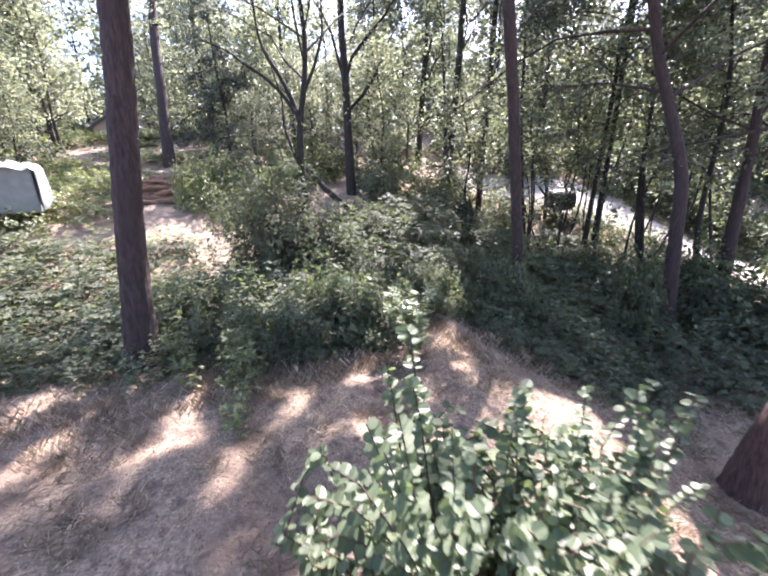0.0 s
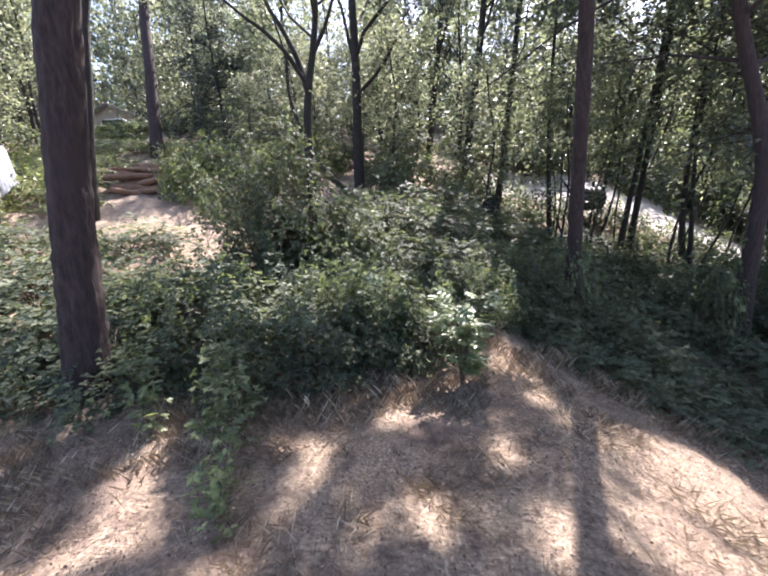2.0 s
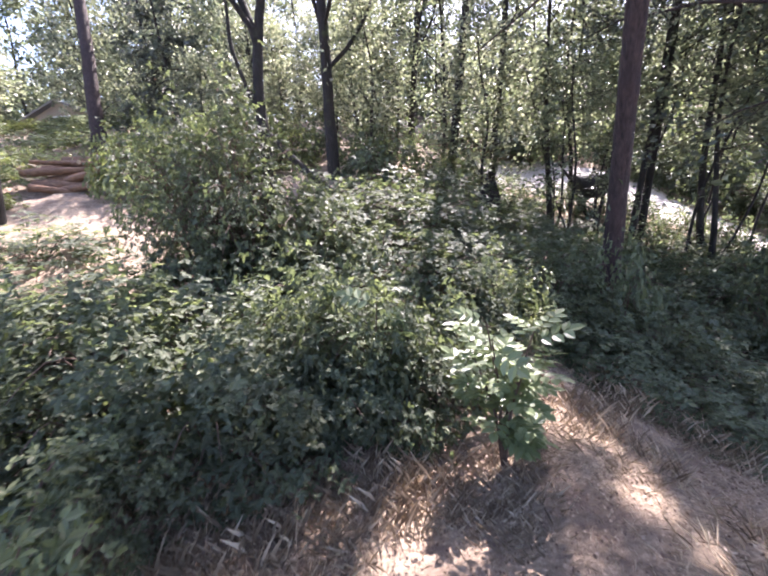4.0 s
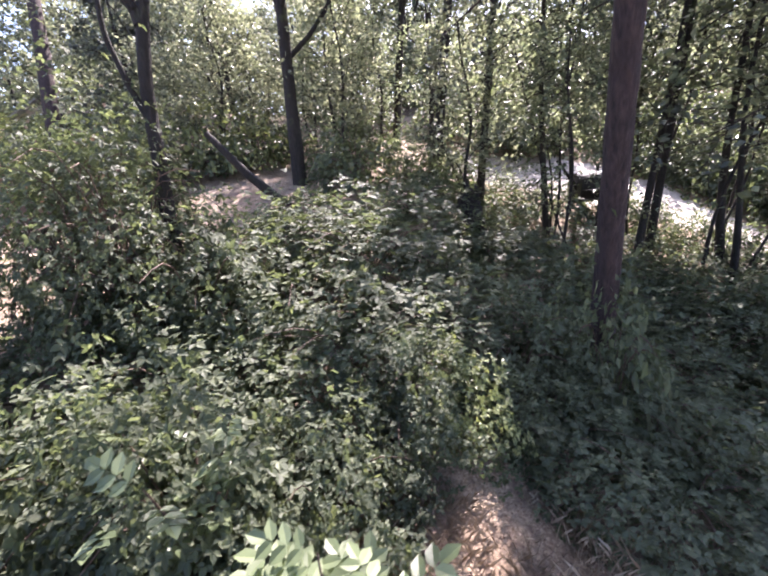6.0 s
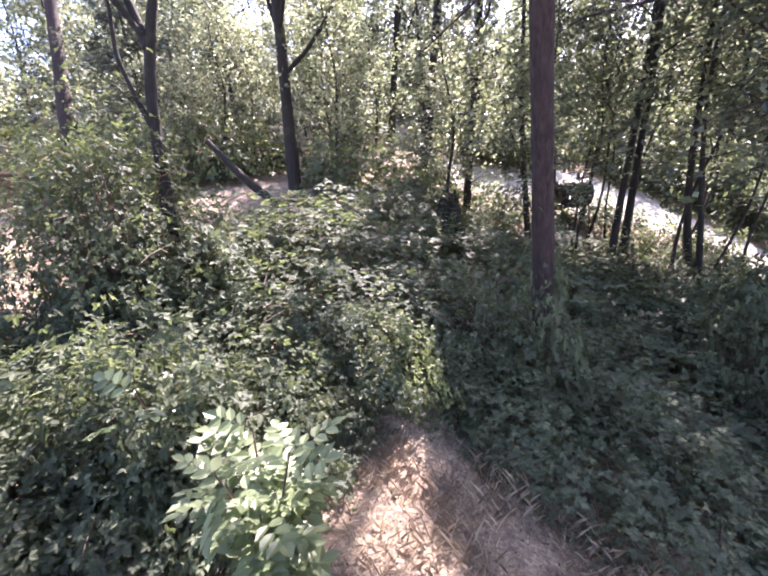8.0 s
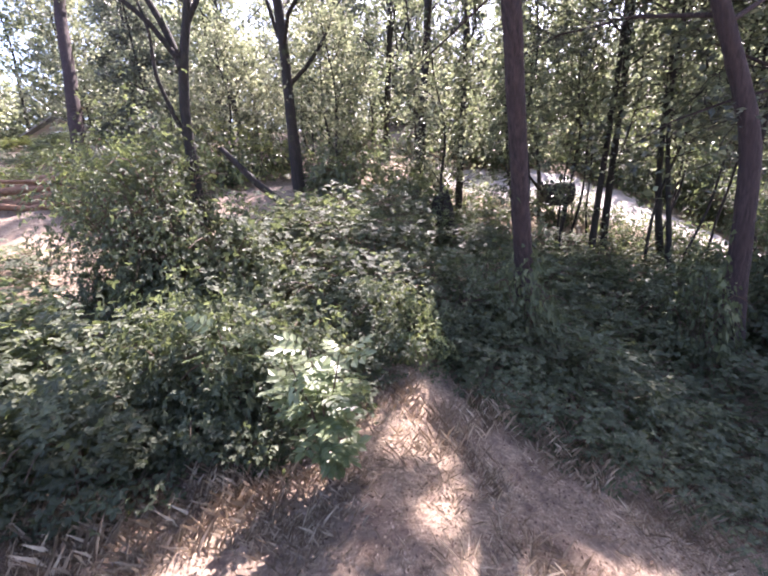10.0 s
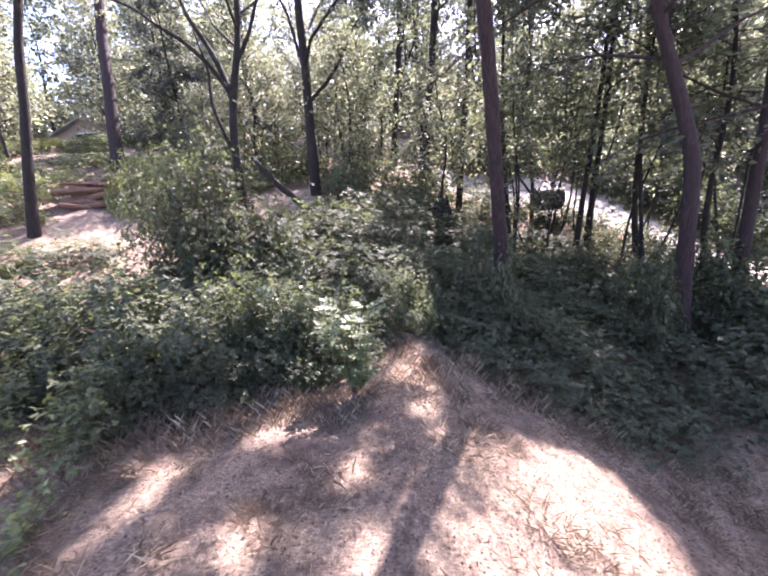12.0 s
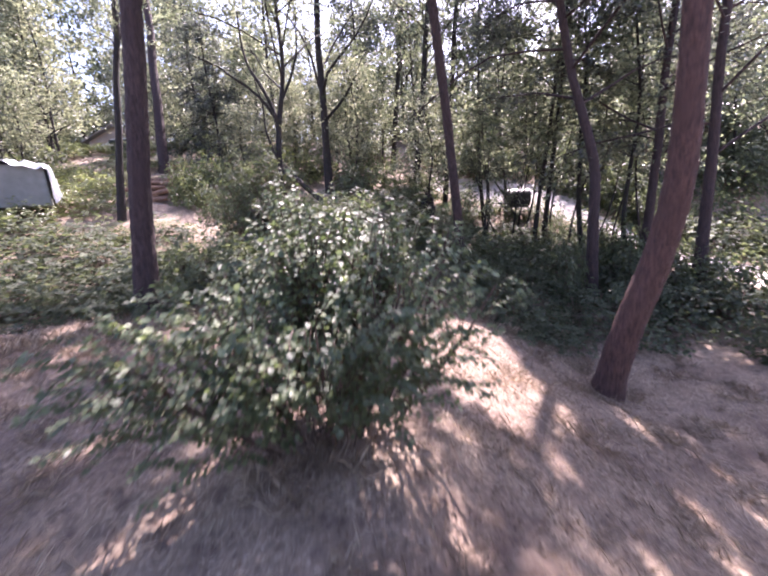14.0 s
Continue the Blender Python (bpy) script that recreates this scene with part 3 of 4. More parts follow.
near_spots = [(-7.0, 19.0, 3), (-3.0, 18.6, 1), (-5.9, 20.2, 1), (-0.2, 18.4, 0), (-3.4, 17.6, 1), (0.2, 15.6, 1), (3.0, 18.6, 2), (1.4, 19.8, 0), (-7.4, 20.6, 0), (-10.9, 21.5, 1), (-4.2, 21.4, 2), (-1.4, 21.6, 1),
              (3.2, 13.9, 1), (-15.5, 17.5, 1), (-17.0, 13.5, 1), (-4.9, 16.0, 1), (-1.0, 19.6, 1), (2.2, 21.6, 1), (10.4, 12.6, 0), (9.2, 13.6, 1),
              (13.6, 9.4, 0), (12.5, 7.0, 1), (14.5, 6.0, 2), (15.5, 9.0, 1), (13.2, 18.6, 0), (15.5, 16.0, 1), (11.8, 21.5, 0), (18.0, 14.5, 2), (-24, 12, 2), (-14.0, 10.0, 1), (-17.5, 18.5, 2), (-20.5, 22.0, 2), (-15.8, 15.2, 2)]
set_out(near_kinds, [p for p in near_spots if not on_road(p[0], p[1])], rng)
far_kinds = [wood_kind("maple_tree", 11.0, 0.12, 26, 0.03, 3.2, 0.7, 0.26, CROWN, "leafy maple farther up the wooded hill", 18, 50, 1.2),
             wood_kind("alder_tree", 13.0, 0.12, 26, 0.12, 2.8, 0.9, 0.25, CROWN_SUN_TINT, "tall alder, pale green leaves tinted as if sunlit", 16, 51, 1.2),
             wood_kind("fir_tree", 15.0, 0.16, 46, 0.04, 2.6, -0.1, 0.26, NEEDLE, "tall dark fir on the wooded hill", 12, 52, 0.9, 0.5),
             wood_kind("oak_tree", 9.0, 0.1, 24, 0.03, 3.2, 0.8, 0.25, CROWN_SUN_TINT, "spreading oak with sunlit leaves", 18, 53, 1.2)]
far_spots = []
for y0, gap, lo, hi in ((25.5, 4.4, -11, 26), (30, 4.8, -12, 30), (35, 5.0, -14, 34), (41, 6.5, -40, 42)):
    x = lo
    while x < hi:
        fx, fy = x + rng.uniform(-1.2, 1.2), y0 + rng.uniform(-1.4, 1.4)
        if not on_road(fx, fy) and not over_clearing(fx, fy) and not (fx < -8 and abs(fx - 0.7 + 0.64 * (fy - 1.2)) < 3.5):
            far_spots.append((fx, fy, int(rng.choice([0, 1, 2, 3], p=[0.36, 0.22, 0.14, 0.28]))))
        x += gap * rng.uniform(0.8, 1.2)
far_spots = [p for p in far_spots if p[1] > 29 or abs(p[0] - 0.355 * (p[1] - 1.5)) > 1.9]  # the glimpse of the upper track
far_spots += [(19.5, 20.5, 0), (22, 23.5, 3), (24.5, 26.5, 0), (20.5, 24.5, 1), (27, 29, 3), (17.6, 21.8, 3), (4, 33, 2), (7.4, 35.5, 2), (11, 36.5, 2), (0.6, 34, 2), (13.6, 34, 2), (5.6, 31.2, 0), (9.6, 33, 0), (2.4, 31, 0)]
far_spots += [(-20.6, 26, 1), (-22.8, 27.5, 1), (-19.4, 25, 1), (-24.5, 30.5, 0), (-12, 46, 0), (-25, 27, 0), (-29, 32, 1), (-30, 24, 3), (-33, 18, 0), (-22, 40, 1), (20, 19, 1), (24, 15, 0), (22, 9, 2), (19, 5, 0), (28, 6, 1), (-30, 6, 1), (-26, 0, 0),
              # Trees at negative y are added unseen behind the camera and dim the skylight.
              (-10, -12, 0), (4, -14, 1), (14, -9, 2), (-20, -8, 3), (24, -4, 3), (-13, -2, 0), (-8.5, -6.5, 2), (-3, -8.5, 0), (3, -7.5, 3), (8, -6, 2), (12.5, -2.5, 0), (15.5, 1.5, 3), (-16, 3, 3), (-5.5, -12.5, 1), (10, -11.5, 0),
              (-15.5, 38, 0), (-33, 42, 0), (-36, 35, 1), (-23, 28, 1), (-12.8, 30, 0), (-28.5, 34, 1), (-27, 29, 0), (-32, 26, 1)]
set_out(far_kinds, far_spots, rng, (0.7, 1.05))
for x, y, pick, size in ((-27, 47, 1, 1.6), (-33, 48, 0, 1.7), (-22, 49, 1, 1.6), (-38, 45, 1, 1.5), (-43, 50, 0, 1.8), (-17, 46, 0, 1.5), (-30, 53, 1, 1.9), (-24, 54, 0, 1.9), (-35, 40, 1, 1.2), (-29.5, 37, 1, 1.0)):
    again(far_kinds[pick], Matrix.Translation(place_on(x, y, 0.05)) @ Matrix.Rotation(x, 4, "Z") @ Matrix.Scale(size, 4))
# The farthest woods, no tree of which can be told apart.
n = 75000
fx, fy = rng.uniform(-85, 85, n), rng.uniform(56, 74, n)
crown_top = 13.5 + 3.0 * np.sin(0.31 * fx) + 2.2 * np.sin(0.83 * fx + 1) + 1.5 * np.sin(1.9 * fx + 0.1 * fy)
fz = height(fx, fy) + crown_top * rng.uniform(0.0, 1.0, n) ** 0.8
v, f = scatter(RHOMB, np.stack([fx, fy, fz], 1), rng.normal(0, 0.6, (n, 3)) + (0, -0.4, 0.7), rng.uniform(0.4, 0.95, n), rng)
tagged(new("far_woods", link_mesh("far_woods", v, f, CROWN)), "leafy woods closing the view up the hill", "woods", kind="stuff")
slim = [wood_kind("sapling", 7.0, 0.04, 12, 0.45, 1.5, 0.6, 0.13, CROWN, "slender bare-stemmed sapling on the bank", 13, 60 + k, 0.7, twigs=5) for k in range(2)]
done = set()
for n, (x, y, lean) in enumerate([(6.4, 13.8, 0.12), (6.7, 14.6, 0.2), (8.9, 13.6, 0.3), (9.8, 13.95, 0.0), (7.0, 15.0, 0.25), (7.4, 15.2, 0.2), (8.3, 14.6, 0.16), (6.0, 14.4, -0.3),
                                  (8.7, 12.4, 0.34), (9.6, 12.4, 0.1), (10.0, 11.4, 0.2), (5.4, 14.6, 0.1), (8.1, 12.6, 0.24), (10.6, 12.0, -0.06), (5.9, 15.6, -0.1), (7.9, 15.0, -0.05)]):
    m = Matrix.Translation(place_on(x, y, 0.05)) @ Matrix.Rotation(math.atan(lean), 4, "Y") @ Matrix.Rotation(n * 2.1, 4, "Z") @ Matrix.Scale(0.8 + 0.05 * (n % 7), 4)
    if n % 2 in done:
        again(slim[n % 2], m)
    else:
        done.add(n % 2)
        slim[n % 2].matrix_basis = m


# ---- brambles and shrubs ----
def bush(name, label, radius, tall, leaves, size, mat, template=TRIFOLIATE, seed=0, canes=14, group="bramble thicket", flat=1.0, category="bush", dead=0):
    """A mound of leaves over arching canes, lumpy and open inside."""
    rng = np.random.default_rng(seed)
    root = thing(name, (0, 0, 0), label, category, group)
    az, up = rng.uniform(0, 6.283, leaves), np.arcsin(rng.uniform(0.0, 1.0, leaves))
    lump = 1 + 0.2 * np.sin(3 * az + seed) + 0.2 * np.sin(5 * az + 4 * up + seed * 1.7) + 0.17 * np.sin(9 * up + 4 * az)
    depth = 1 - np.abs(rng.normal(0, 0.13, leaves))
    d = np.stack([np.cos(az) * np.cos(up), np.sin(az) * np.cos(up), np.sin(up)], 1)
    at = d * (lump * depth)[:, None] * (radius, radius, tall)
    shoots = rng.random(leaves) < 0.06
    at[shoots] *= rng.uniform(1.0, 1.18, shoots.sum())[:, None]
    nor = d * (0.6, 0.6, 0.6 * flat) + (0, 0, 0.45) + rng.normal(0, 0.38, d.shape)
    v, f = scatter(template, at, nor, size * rng.uniform(0.55, 1.25, leaves), rng, d * (1, 1, -0.6) + rng.normal(0, 0.7, d.shape))
    part("foliage", link_mesh("foliage", v, f, mat), root)
    wood = []
    for k in range(canes):
        a, ln = rng.uniform(0, 6.283), rng.uniform(0.6, 1.08)
        e = np.array([math.cos(a) * radius * ln, math.sin(a) * radius * ln, tall * rng.uniform(0.2, 0.9)])
        midp = e * 0.5 + (0, 0, tall * rng.uniform(0.3, 0.6))
        wood.append(tube([(rng.normal(0, 0.1), rng.normal(0, 0.1), -0.1), midp, e], [0.008, 0.007, 0.003], 4, steps=9))
    wv, wf = merged(wood)
    tagged(part("undergrowth", link_mesh("undergrowth", wv, wf, CANE, True), root), kind="stuff")
    if dead:
        inner = d[:dead] * (lump[:dead] * rng.uniform(0.6, 0.95, dead))[:, None] * (radius, radius, tall)
        v, f = scatter(RHOMB, inner, rng.normal(0, 1, (dead, 3)), size * rng.uniform(0.4, 0.9, dead), rng)
        tagged(part("dead_leaves", link_mesh("dead_leaves", v, f, DEAD_LEAF), root, "withered brown leaves"), kind="stuff")
    return root


def strew(kind_list, spots, rng):
    """Sets the first of each kind down where it is first wanted and copies it for the rest."""
    done = set()
    for x, y, which, r, h in spots:
        h *= rng.uniform(0.72, 1.1)
        m = Matrix.Translation(place_on(x, y, 0.03)) @ Matrix.Rotation(rng.uniform(0, 6.28), 4, "Z") @ Matrix.Diagonal((r, r, h, 1))
        if which not in done:
            done.add(which)
            kind_list[which].matrix_basis = m
        else:
            again(kind_list[which], m)


brng = np.random.default_rng(21)
bramble = [bush("bramble", "arching bramble mound with glossy dark green leaves", 1, 1, 1500, 0.115, BRAMBLE, TRI_LOW, seed=s) for s in (1, 2, 3)]
bramble += [bush("bramble", "sunlit bramble mound with fresh green leaves", 1, 1, 1500, 0.115, m, TRI_LOW, seed=s) for s, m in ((4, BRAMBLE), (5, YELLOW))]
bramble += [bush("bramble", "bramble mound with small toothed leaves beside dry grass", 1, 1, 1900, 0.1, BRAMBLE, TRIFOLIATE, seed=s) for s in (6, 9)]
spots = []
for x, y, r, h in [(-5.2, 6.6, 1.3, 0.9), (-4.6, 5.7, 0.9, 0.6), (-2.6, 5.9, 0.8, 0.8), (-1.6, 5.75, 0.75, 0.7), (-0.8, 6.05, 0.7, 0.75), (-1.9, 6.6, 1.1, 1.0), (-3.3, 7.2, 1.2, 1.0), (-0.4, 6.9, 0.9, 0.75),
                   (-1.1, 7.8, 1.0, 1.0), (-1.2, 8.6, 0.9, 1.4), (-4.9, 8.2, 1.3, 0.6), (-6.4, 7.9, 1.3, 0.8), (-6.6, 6.0, 1.2, 0.7), (-0.2, 8.6, 1.1, 0.85),
                   (0.6, 9.6, 1.1, 0.9), (-0.6, 10.0, 1.2, 1.0), (-8.0, 7.2, 1.4, 0.9), (-7.6, 9.4, 1.3, 0.7), (-5.8, 9.8, 1.2, 0.6), (1.6, 10.6, 1.1, 0.8), (0.3, 11.4, 1.3, 0.9), (-3.4, 5.5, 0.7, 0.5),
                   (-5.6, 5.2, 0.9, 0.55), (-6.9, 5.0, 1.1, 0.6), (2.6, 11.6, 1.2, 0.8), (1.6, 12.6, 1.4, 1.0), (3.4, 12.6, 1.3, 0.9), (-9.5, 9.0, 1.4, 0.8), (-9.0, 5.4, 1.5, 0.8), (0.4, 7.9, 0.9, 0.7), (0.35, 6.7, 0.6, 0.5), (1.1, 8.9, 0.9, 0.6), (-0.3, 6.1, 0.6, 0.6), (-1.2, 6.3, 0.9, 0.95), (-4.0, 6.6, 1.1, 0.95), (-2.6, 6.3, 0.9, 1.0), (-1.4, 9.3, 1.1, 1.1), (-0.6, 11.6, 1.0, 0.6), (-4.2, 7.6, 1.1, 0.75), (1.4, 11.6, 1.0, 0.8)]:
    spots.append((x, y, int(brng.choice([5, 6])) if y < 7.3 and x > -4 else int(brng.choice([0, 1, 2, 3])), r, h))
spots += [(-0.5, 6.25, 6, 0.6, 1.0), (-1.0, 6.4, 5, 0.6, 1.15), (1.15, 7.2, 4, 0.42, 0.65), (1.55, 7.35, 5, 0.5, 0.6), (0.85, 7.35, 6, 0.5, 0.75), (2.0, 7.5, 6, 0.5, 0.6), (0.2, 6.5, 5, 0.5, 0.85), (-1.95, 4.95, 5, 0.34, 0.5), (-9.9, 14.2, 4, 1.1, 0.8), (-6.9, 15.4, 4, 0.7, 1.0), (-11.5, 15.5, 4, 1.3, 0.8), (0.7, 7.1, 5, 0.5, 0.6)]
strew(bramble, spots, brng)
clearing = [bush("shrub", "pale sunlit shrub at the edge of the clearing", 1, 1, 1100, 0.13, YELLOW, RHOMB, seed=s, group="clearing shrubs") for s in (91, 92)]
strew(clearing, [(x, y, n % 2, r, h) for n, (x, y, r, h) in enumerate([(-6.4, 15.6, 0.9, 1.3), (-3.9, 16.6, 1.1, 2.0), (-6.45, 13.7, 0.7, 1.35), (-5.8, 13.3, 0.75, 1.05), (-7.0, 14.6, 0.6, 1.2), (-6.1, 14.8, 0.9, 1.5), (-2.6, 17.0, 1.0, 1.8), (-9.2, 12.4, 1.1, 0.7), (-10.6, 12.6, 1.1, 0.9), (-11.8, 11.4, 1.2, 0.9), (-10.4, 16.8, 1.0, 0.7), (-12.4, 18.0, 1.2, 0.7),
       (-8.6, 16.0, 0.9, 0.6), (-13.6, 16.4, 1.3, 1.1), (-10.4, 10.6, 1.1, 0.7), (-12.6, 13.8, 1.1, 0.9), (-15.0, 13.0, 1.3, 1.0), (-11.0, 19.6, 1.2, 0.7), (-14.6, 19.0, 1.3, 0.7)])], brng)
# The pale leaf colour stands in for white sunlight on this shrub.
strew([bush("shrub", "sunlit shrub among trunks, leaves coloured pale as if lit", 1, 1, 900, 0.12, PALE, SPRAY, seed=94, group="clearing shrubs")], [(1.75, 15.3, 0, 0.75, 1.7), (2.3, 15.6, 0, 0.5, 1.2)], brng)
cover = np.random.default_rng(41)
low = [(-8.5 - 17 * a - 3 * b, 18.5 + 17 * b, k % 2, cover.uniform(1.0, 1.7), cover.uniform(0.3, 0.5)) for k, (a, b) in enumerate(cover.random((46, 2)))]
strew([bush("shrub", "low green ground cover on the sunny hill", 1, 1, 800, 0.17, m, RHOMB, seed=s, canes=6, group="hill ground cover") for s, m in ((95, CROWN), (96, YELLOW))], low, brng)
mound = [bush("bramble", "tall rounded bramble mound with dead canes inside", 1.25, 1.95, 4600, 0.088, BRAMBLE, TRI_LOW, seed=s, canes=50, dead=320) for s in (71, 72)]
strew(mound, [(-2.05, 8.8, 0, 0.85, 1.2), (-2.75, 9.0, 1, 0.85, 1.25), (-2.6, 9.7, 0, 0.9, 1.2)], brng)
ivy = [bush("ground_ivy", "low spreading bramble carpet in deep shade", 1, 1, 1350, 0.105, IVY, TRI_LOW, seed=s, group="low bramble carpet") for s in (7, 8)]
strew(ivy, [(x, y, n % 2, r, h) for n, (x, y, r, h) in enumerate([(2.0, 7.4, 0.9, 0.54), (3.0, 7.2, 1.0, 0.61), (3.9, 8.0, 1.1, 0.68), (2.4, 8.5, 1.0, 0.74), (3.3, 9.2, 1.2, 0.81), (1.3, 8.3, 0.9, 0.68), (4.6, 7.0, 1.0, 0.54),
     (2.5, 6.4, 0.7, 0.41), (3.5, 6.2, 0.8, 0.38), (1.6, 9.4, 1.0, 0.81), (4.6, 9.2, 1.2, 0.81), (3.0, 10.4, 1.2, 0.94), (4.4, 10.8, 1.2, 0.94), (5.6, 8.4, 1.2, 0.68), (5.8, 10.2, 1.3, 1.08), (2.7, 7.8, 0.9, 0.81), (3.4, 7.9, 0.9, 0.81), (1.9, 8.0, 0.8, 0.81), (4.1, 7.1, 0.8, 0.68), (5.2, 7.2, 0.9, 0.61), (4.2, 6.2, 0.7, 0.41), (2.0, 6.9, 0.6, 0.47), (5.4, 9.4, 1.0, 0.94), (6.4, 7.4, 1.0, 0.68)])], brng)
shade = [bush("shrub", "dark leafy shrub under the trees on the bank", 1, 1, 1300, 0.13, BRAMBLE, RHOMB, seed=s, group="bank shrubs") for s in (31, 32)]
def beside_way(x, y, r):
    mid, half = (float(np.interp(y, [p[1] for p in WAY], v)) for v in ([p[0] for p in WAY], [0.5 * w for w in WAY_WIDE]))
    return y < 8 or y > 20.6 or abs(x - mid) > half + 0.6 * r


strew(shade, [(x, y, n % 2, r, h) for n, (x, y, r, h) in enumerate([(6.2, 11.4, 1.0, 0.8), (7.6, 11.0, 1.1, 0.8), (8.6, 9.6, 1.2, 0.8), (5.2, 12.4, 1.1, 1.0), (7.9, 8.0, 1.2, 1.0), (9.6, 7.2, 1.3, 1.1),
     (4.2, 13.6, 1.0, 0.9), (6.6, 13.8, 0.8, 0.6), (2.2, 14.4, 1.0, 1.5), (0.4, 14.0, 1.1, 1.3), (0.0, 15.4, 1.0, 1.0), (-5.2, 14.8, 1.1, 1.4), (-4.6, 12.4, 0.8, 0.8), (-5.9, 16.0, 1.2, 1.5), (-3.6, 16.6, 1.2, 1.4), (-1.8, 18.2, 1.3, 1.4), (0.6, 17.6, 1.2, 1.4), (3.0, 16.6, 1.1, 1.3), (-13.0, 12.6, 1.4, 1.2), (-14.6, 15.0, 1.4, 1.5), (-16.5, 19.5, 1.5, 1.5), (-12.4, 27.0, 1.6, 1.6), (-17.0, 29.0, 1.5, 1.0), (-20.5, 27.0, 1.6, 1.2), (1.0, 22.5, 1.6, 1.6), (-3.5, 23.5, 1.6, 1.6), (-8.0, 23.5, 1.6, 1.6), (4.0, 22.5, 1.3, 1.4), (13.5, 20.0, 1.5, 1.5), (12.4, 24.0, 1.6, 1.6), (15.0, 13.0, 1.4, 1.4), (17.0, 11.0, 1.5, 1.3), (13.6, 5.0, 1.5, 1.3), (11.6, 19.6, 1.5, 1.6), (13.0, 28.0, 2.0, 2.6), (15.5, 24.0, 1.9, 2.2), (5.4, 25.5, 1.6, 1.8), (3.4, 28.5, 1.9, 2.2), (-0.5, 26.5, 1.8, 2.2), (12.0, 32.5, 2.4, 3.2), (16.5, 30.5, 2.4, 3.2), (9.0, 4.6, 1.2, 0.9), (11.0, 3.0, 1.5, 1.1), (7.0, 6.6, 1.0, 0.7), (5.6, 13.4, 0.9, 0.8), (7.3, 12.6, 0.9, 0.6), (8.3, 11.0, 0.9, 0.7), (6.2, 15.0, 1.0, 0.6), (4.8, 16.2, 1.1, 0.9), (7.2, 14.4, 0.8, 0.55), (8.3, 12.6, 0.8, 0.45), (9.0, 10.8, 0.9, 0.8), (6.6, 21.2, 1.3, 1.2), (5.6, 23.0, 1.6, 1.6), (11.6, 17.4, 0.8, 0.7), (12.1, 15.6, 0.8, 0.7), (12.2, 13.2, 1.1, 1.0), (6.9, 18.4, 1.2, 1.5), (6.6, 16.4, 1.0, 1.0), (7.4, 20.4, 1.0, 1.9), (6.6, 22.0, 1.4, 2.2), (10.6, 20.0, 1.2, 1.6), (11.4, 18.4, 1.2, 1.4), (12.4, 16.8, 1.3, 1.5), (12.8, 14.8, 1.3, 1.4), (13.4, 12.0, 1.4, 1.4), (5.0, 17.6, 1.0, 1.0), (7.4, 15.8, 0.7, 0.5), (14.4, 17.6, 1.6, 2.0), (13.6, 20.6, 1.6, 2.2), (4.0, 15.0, 0.9, 1.0), (9.2, 12.0, 0.6, 0.45), (8.0, 14.0, 0.7, 0.7), (9.0, 10.0, 1.0, 1.1), (7.0, 10.2, 1.0, 0.9), (6.6, 12.8, 0.9, 0.8), (8.0, 8.8, 1.0, 0.9), (5.4, 11.2, 1.0, 0.9), (12.9, 11.2, 1.1, 1.3), (13.8, 9.6, 1.3, 1.5), (14.8, 11.6, 1.3, 1.6), (15.2, 14.0, 1.4, 1.8), (9.8, 9.2, 1.0, 1.3), (10.4, 8.0, 1.1, 1.5), (9.2, 8.2, 1.0, 1.2), (11.6, 6.6, 1.2, 1.5), (8.6, 7.4, 1.0, 1.0), (8.0, 21.0, 1.2, 1.5), (7.0, 19.8, 1.0, 1.3), (6.0, 8.6, 0.6, 1.7), (7.2, 10.3, 0.8, 1.5), (8.0, 9.0, 0.9, 1.7), (8.6, 10.4, 0.8, 1.5), (9.3, 14.2, 0.7, 0.9), (9.5, 13.2, 0.7, 0.9), (8.7, 15.2, 0.7, 0.9), (8.2, 15.9, 0.6, 0.8), (9.0, 13.0, 0.8, 1.0), (9.6, 12.2, 0.8, 1.0), (13.4, 15.6, 1.2, 1.2), (12.7, 15.0, 0.9, 1.4), (12.6, 17.0, 1.1, 2.0), (12.3, 18.6, 1.1, 2.4), (11.6, 18.0, 0.9, 1.8), (12.0, 16.2, 0.9, 1.2), (11.4, 19.6, 1.0, 2.2), (7.9, 22.2, 1.1, 1.8), (10.9, 21.2, 1.2, 2.3), (13.0, 13.4, 1.0, 1.4), (14.0, 19.5, 1.4, 3.0), (8.6, 20.9, 0.9, 1.9), (12.9, 17.2, 1.2, 1.4), (13.0, 19.0, 1.3, 1.6), (12.6, 21.4, 1.4, 1.8), (7.2, 21.8, 1.2, 1.6), (7.6, 24.0, 1.3, 1.8), (2.75, 7.75, 0.5, 1.7), (2.35, 7.9, 0.4, 1.2), (19.8, 19.2, 1.8, 2.6), (21.5, 20.8, 2.0, 3.0), (23.2, 22.4, 2.0, 3.2), (18.6, 17.6, 1.6, 2.2), (22.2, 18.6, 1.8, 2.6), (25.0, 23.4, 2.2, 3.2), (20.4, 22.2, 1.9, 3.0)]) if beside_way(x, y, r)], brng)


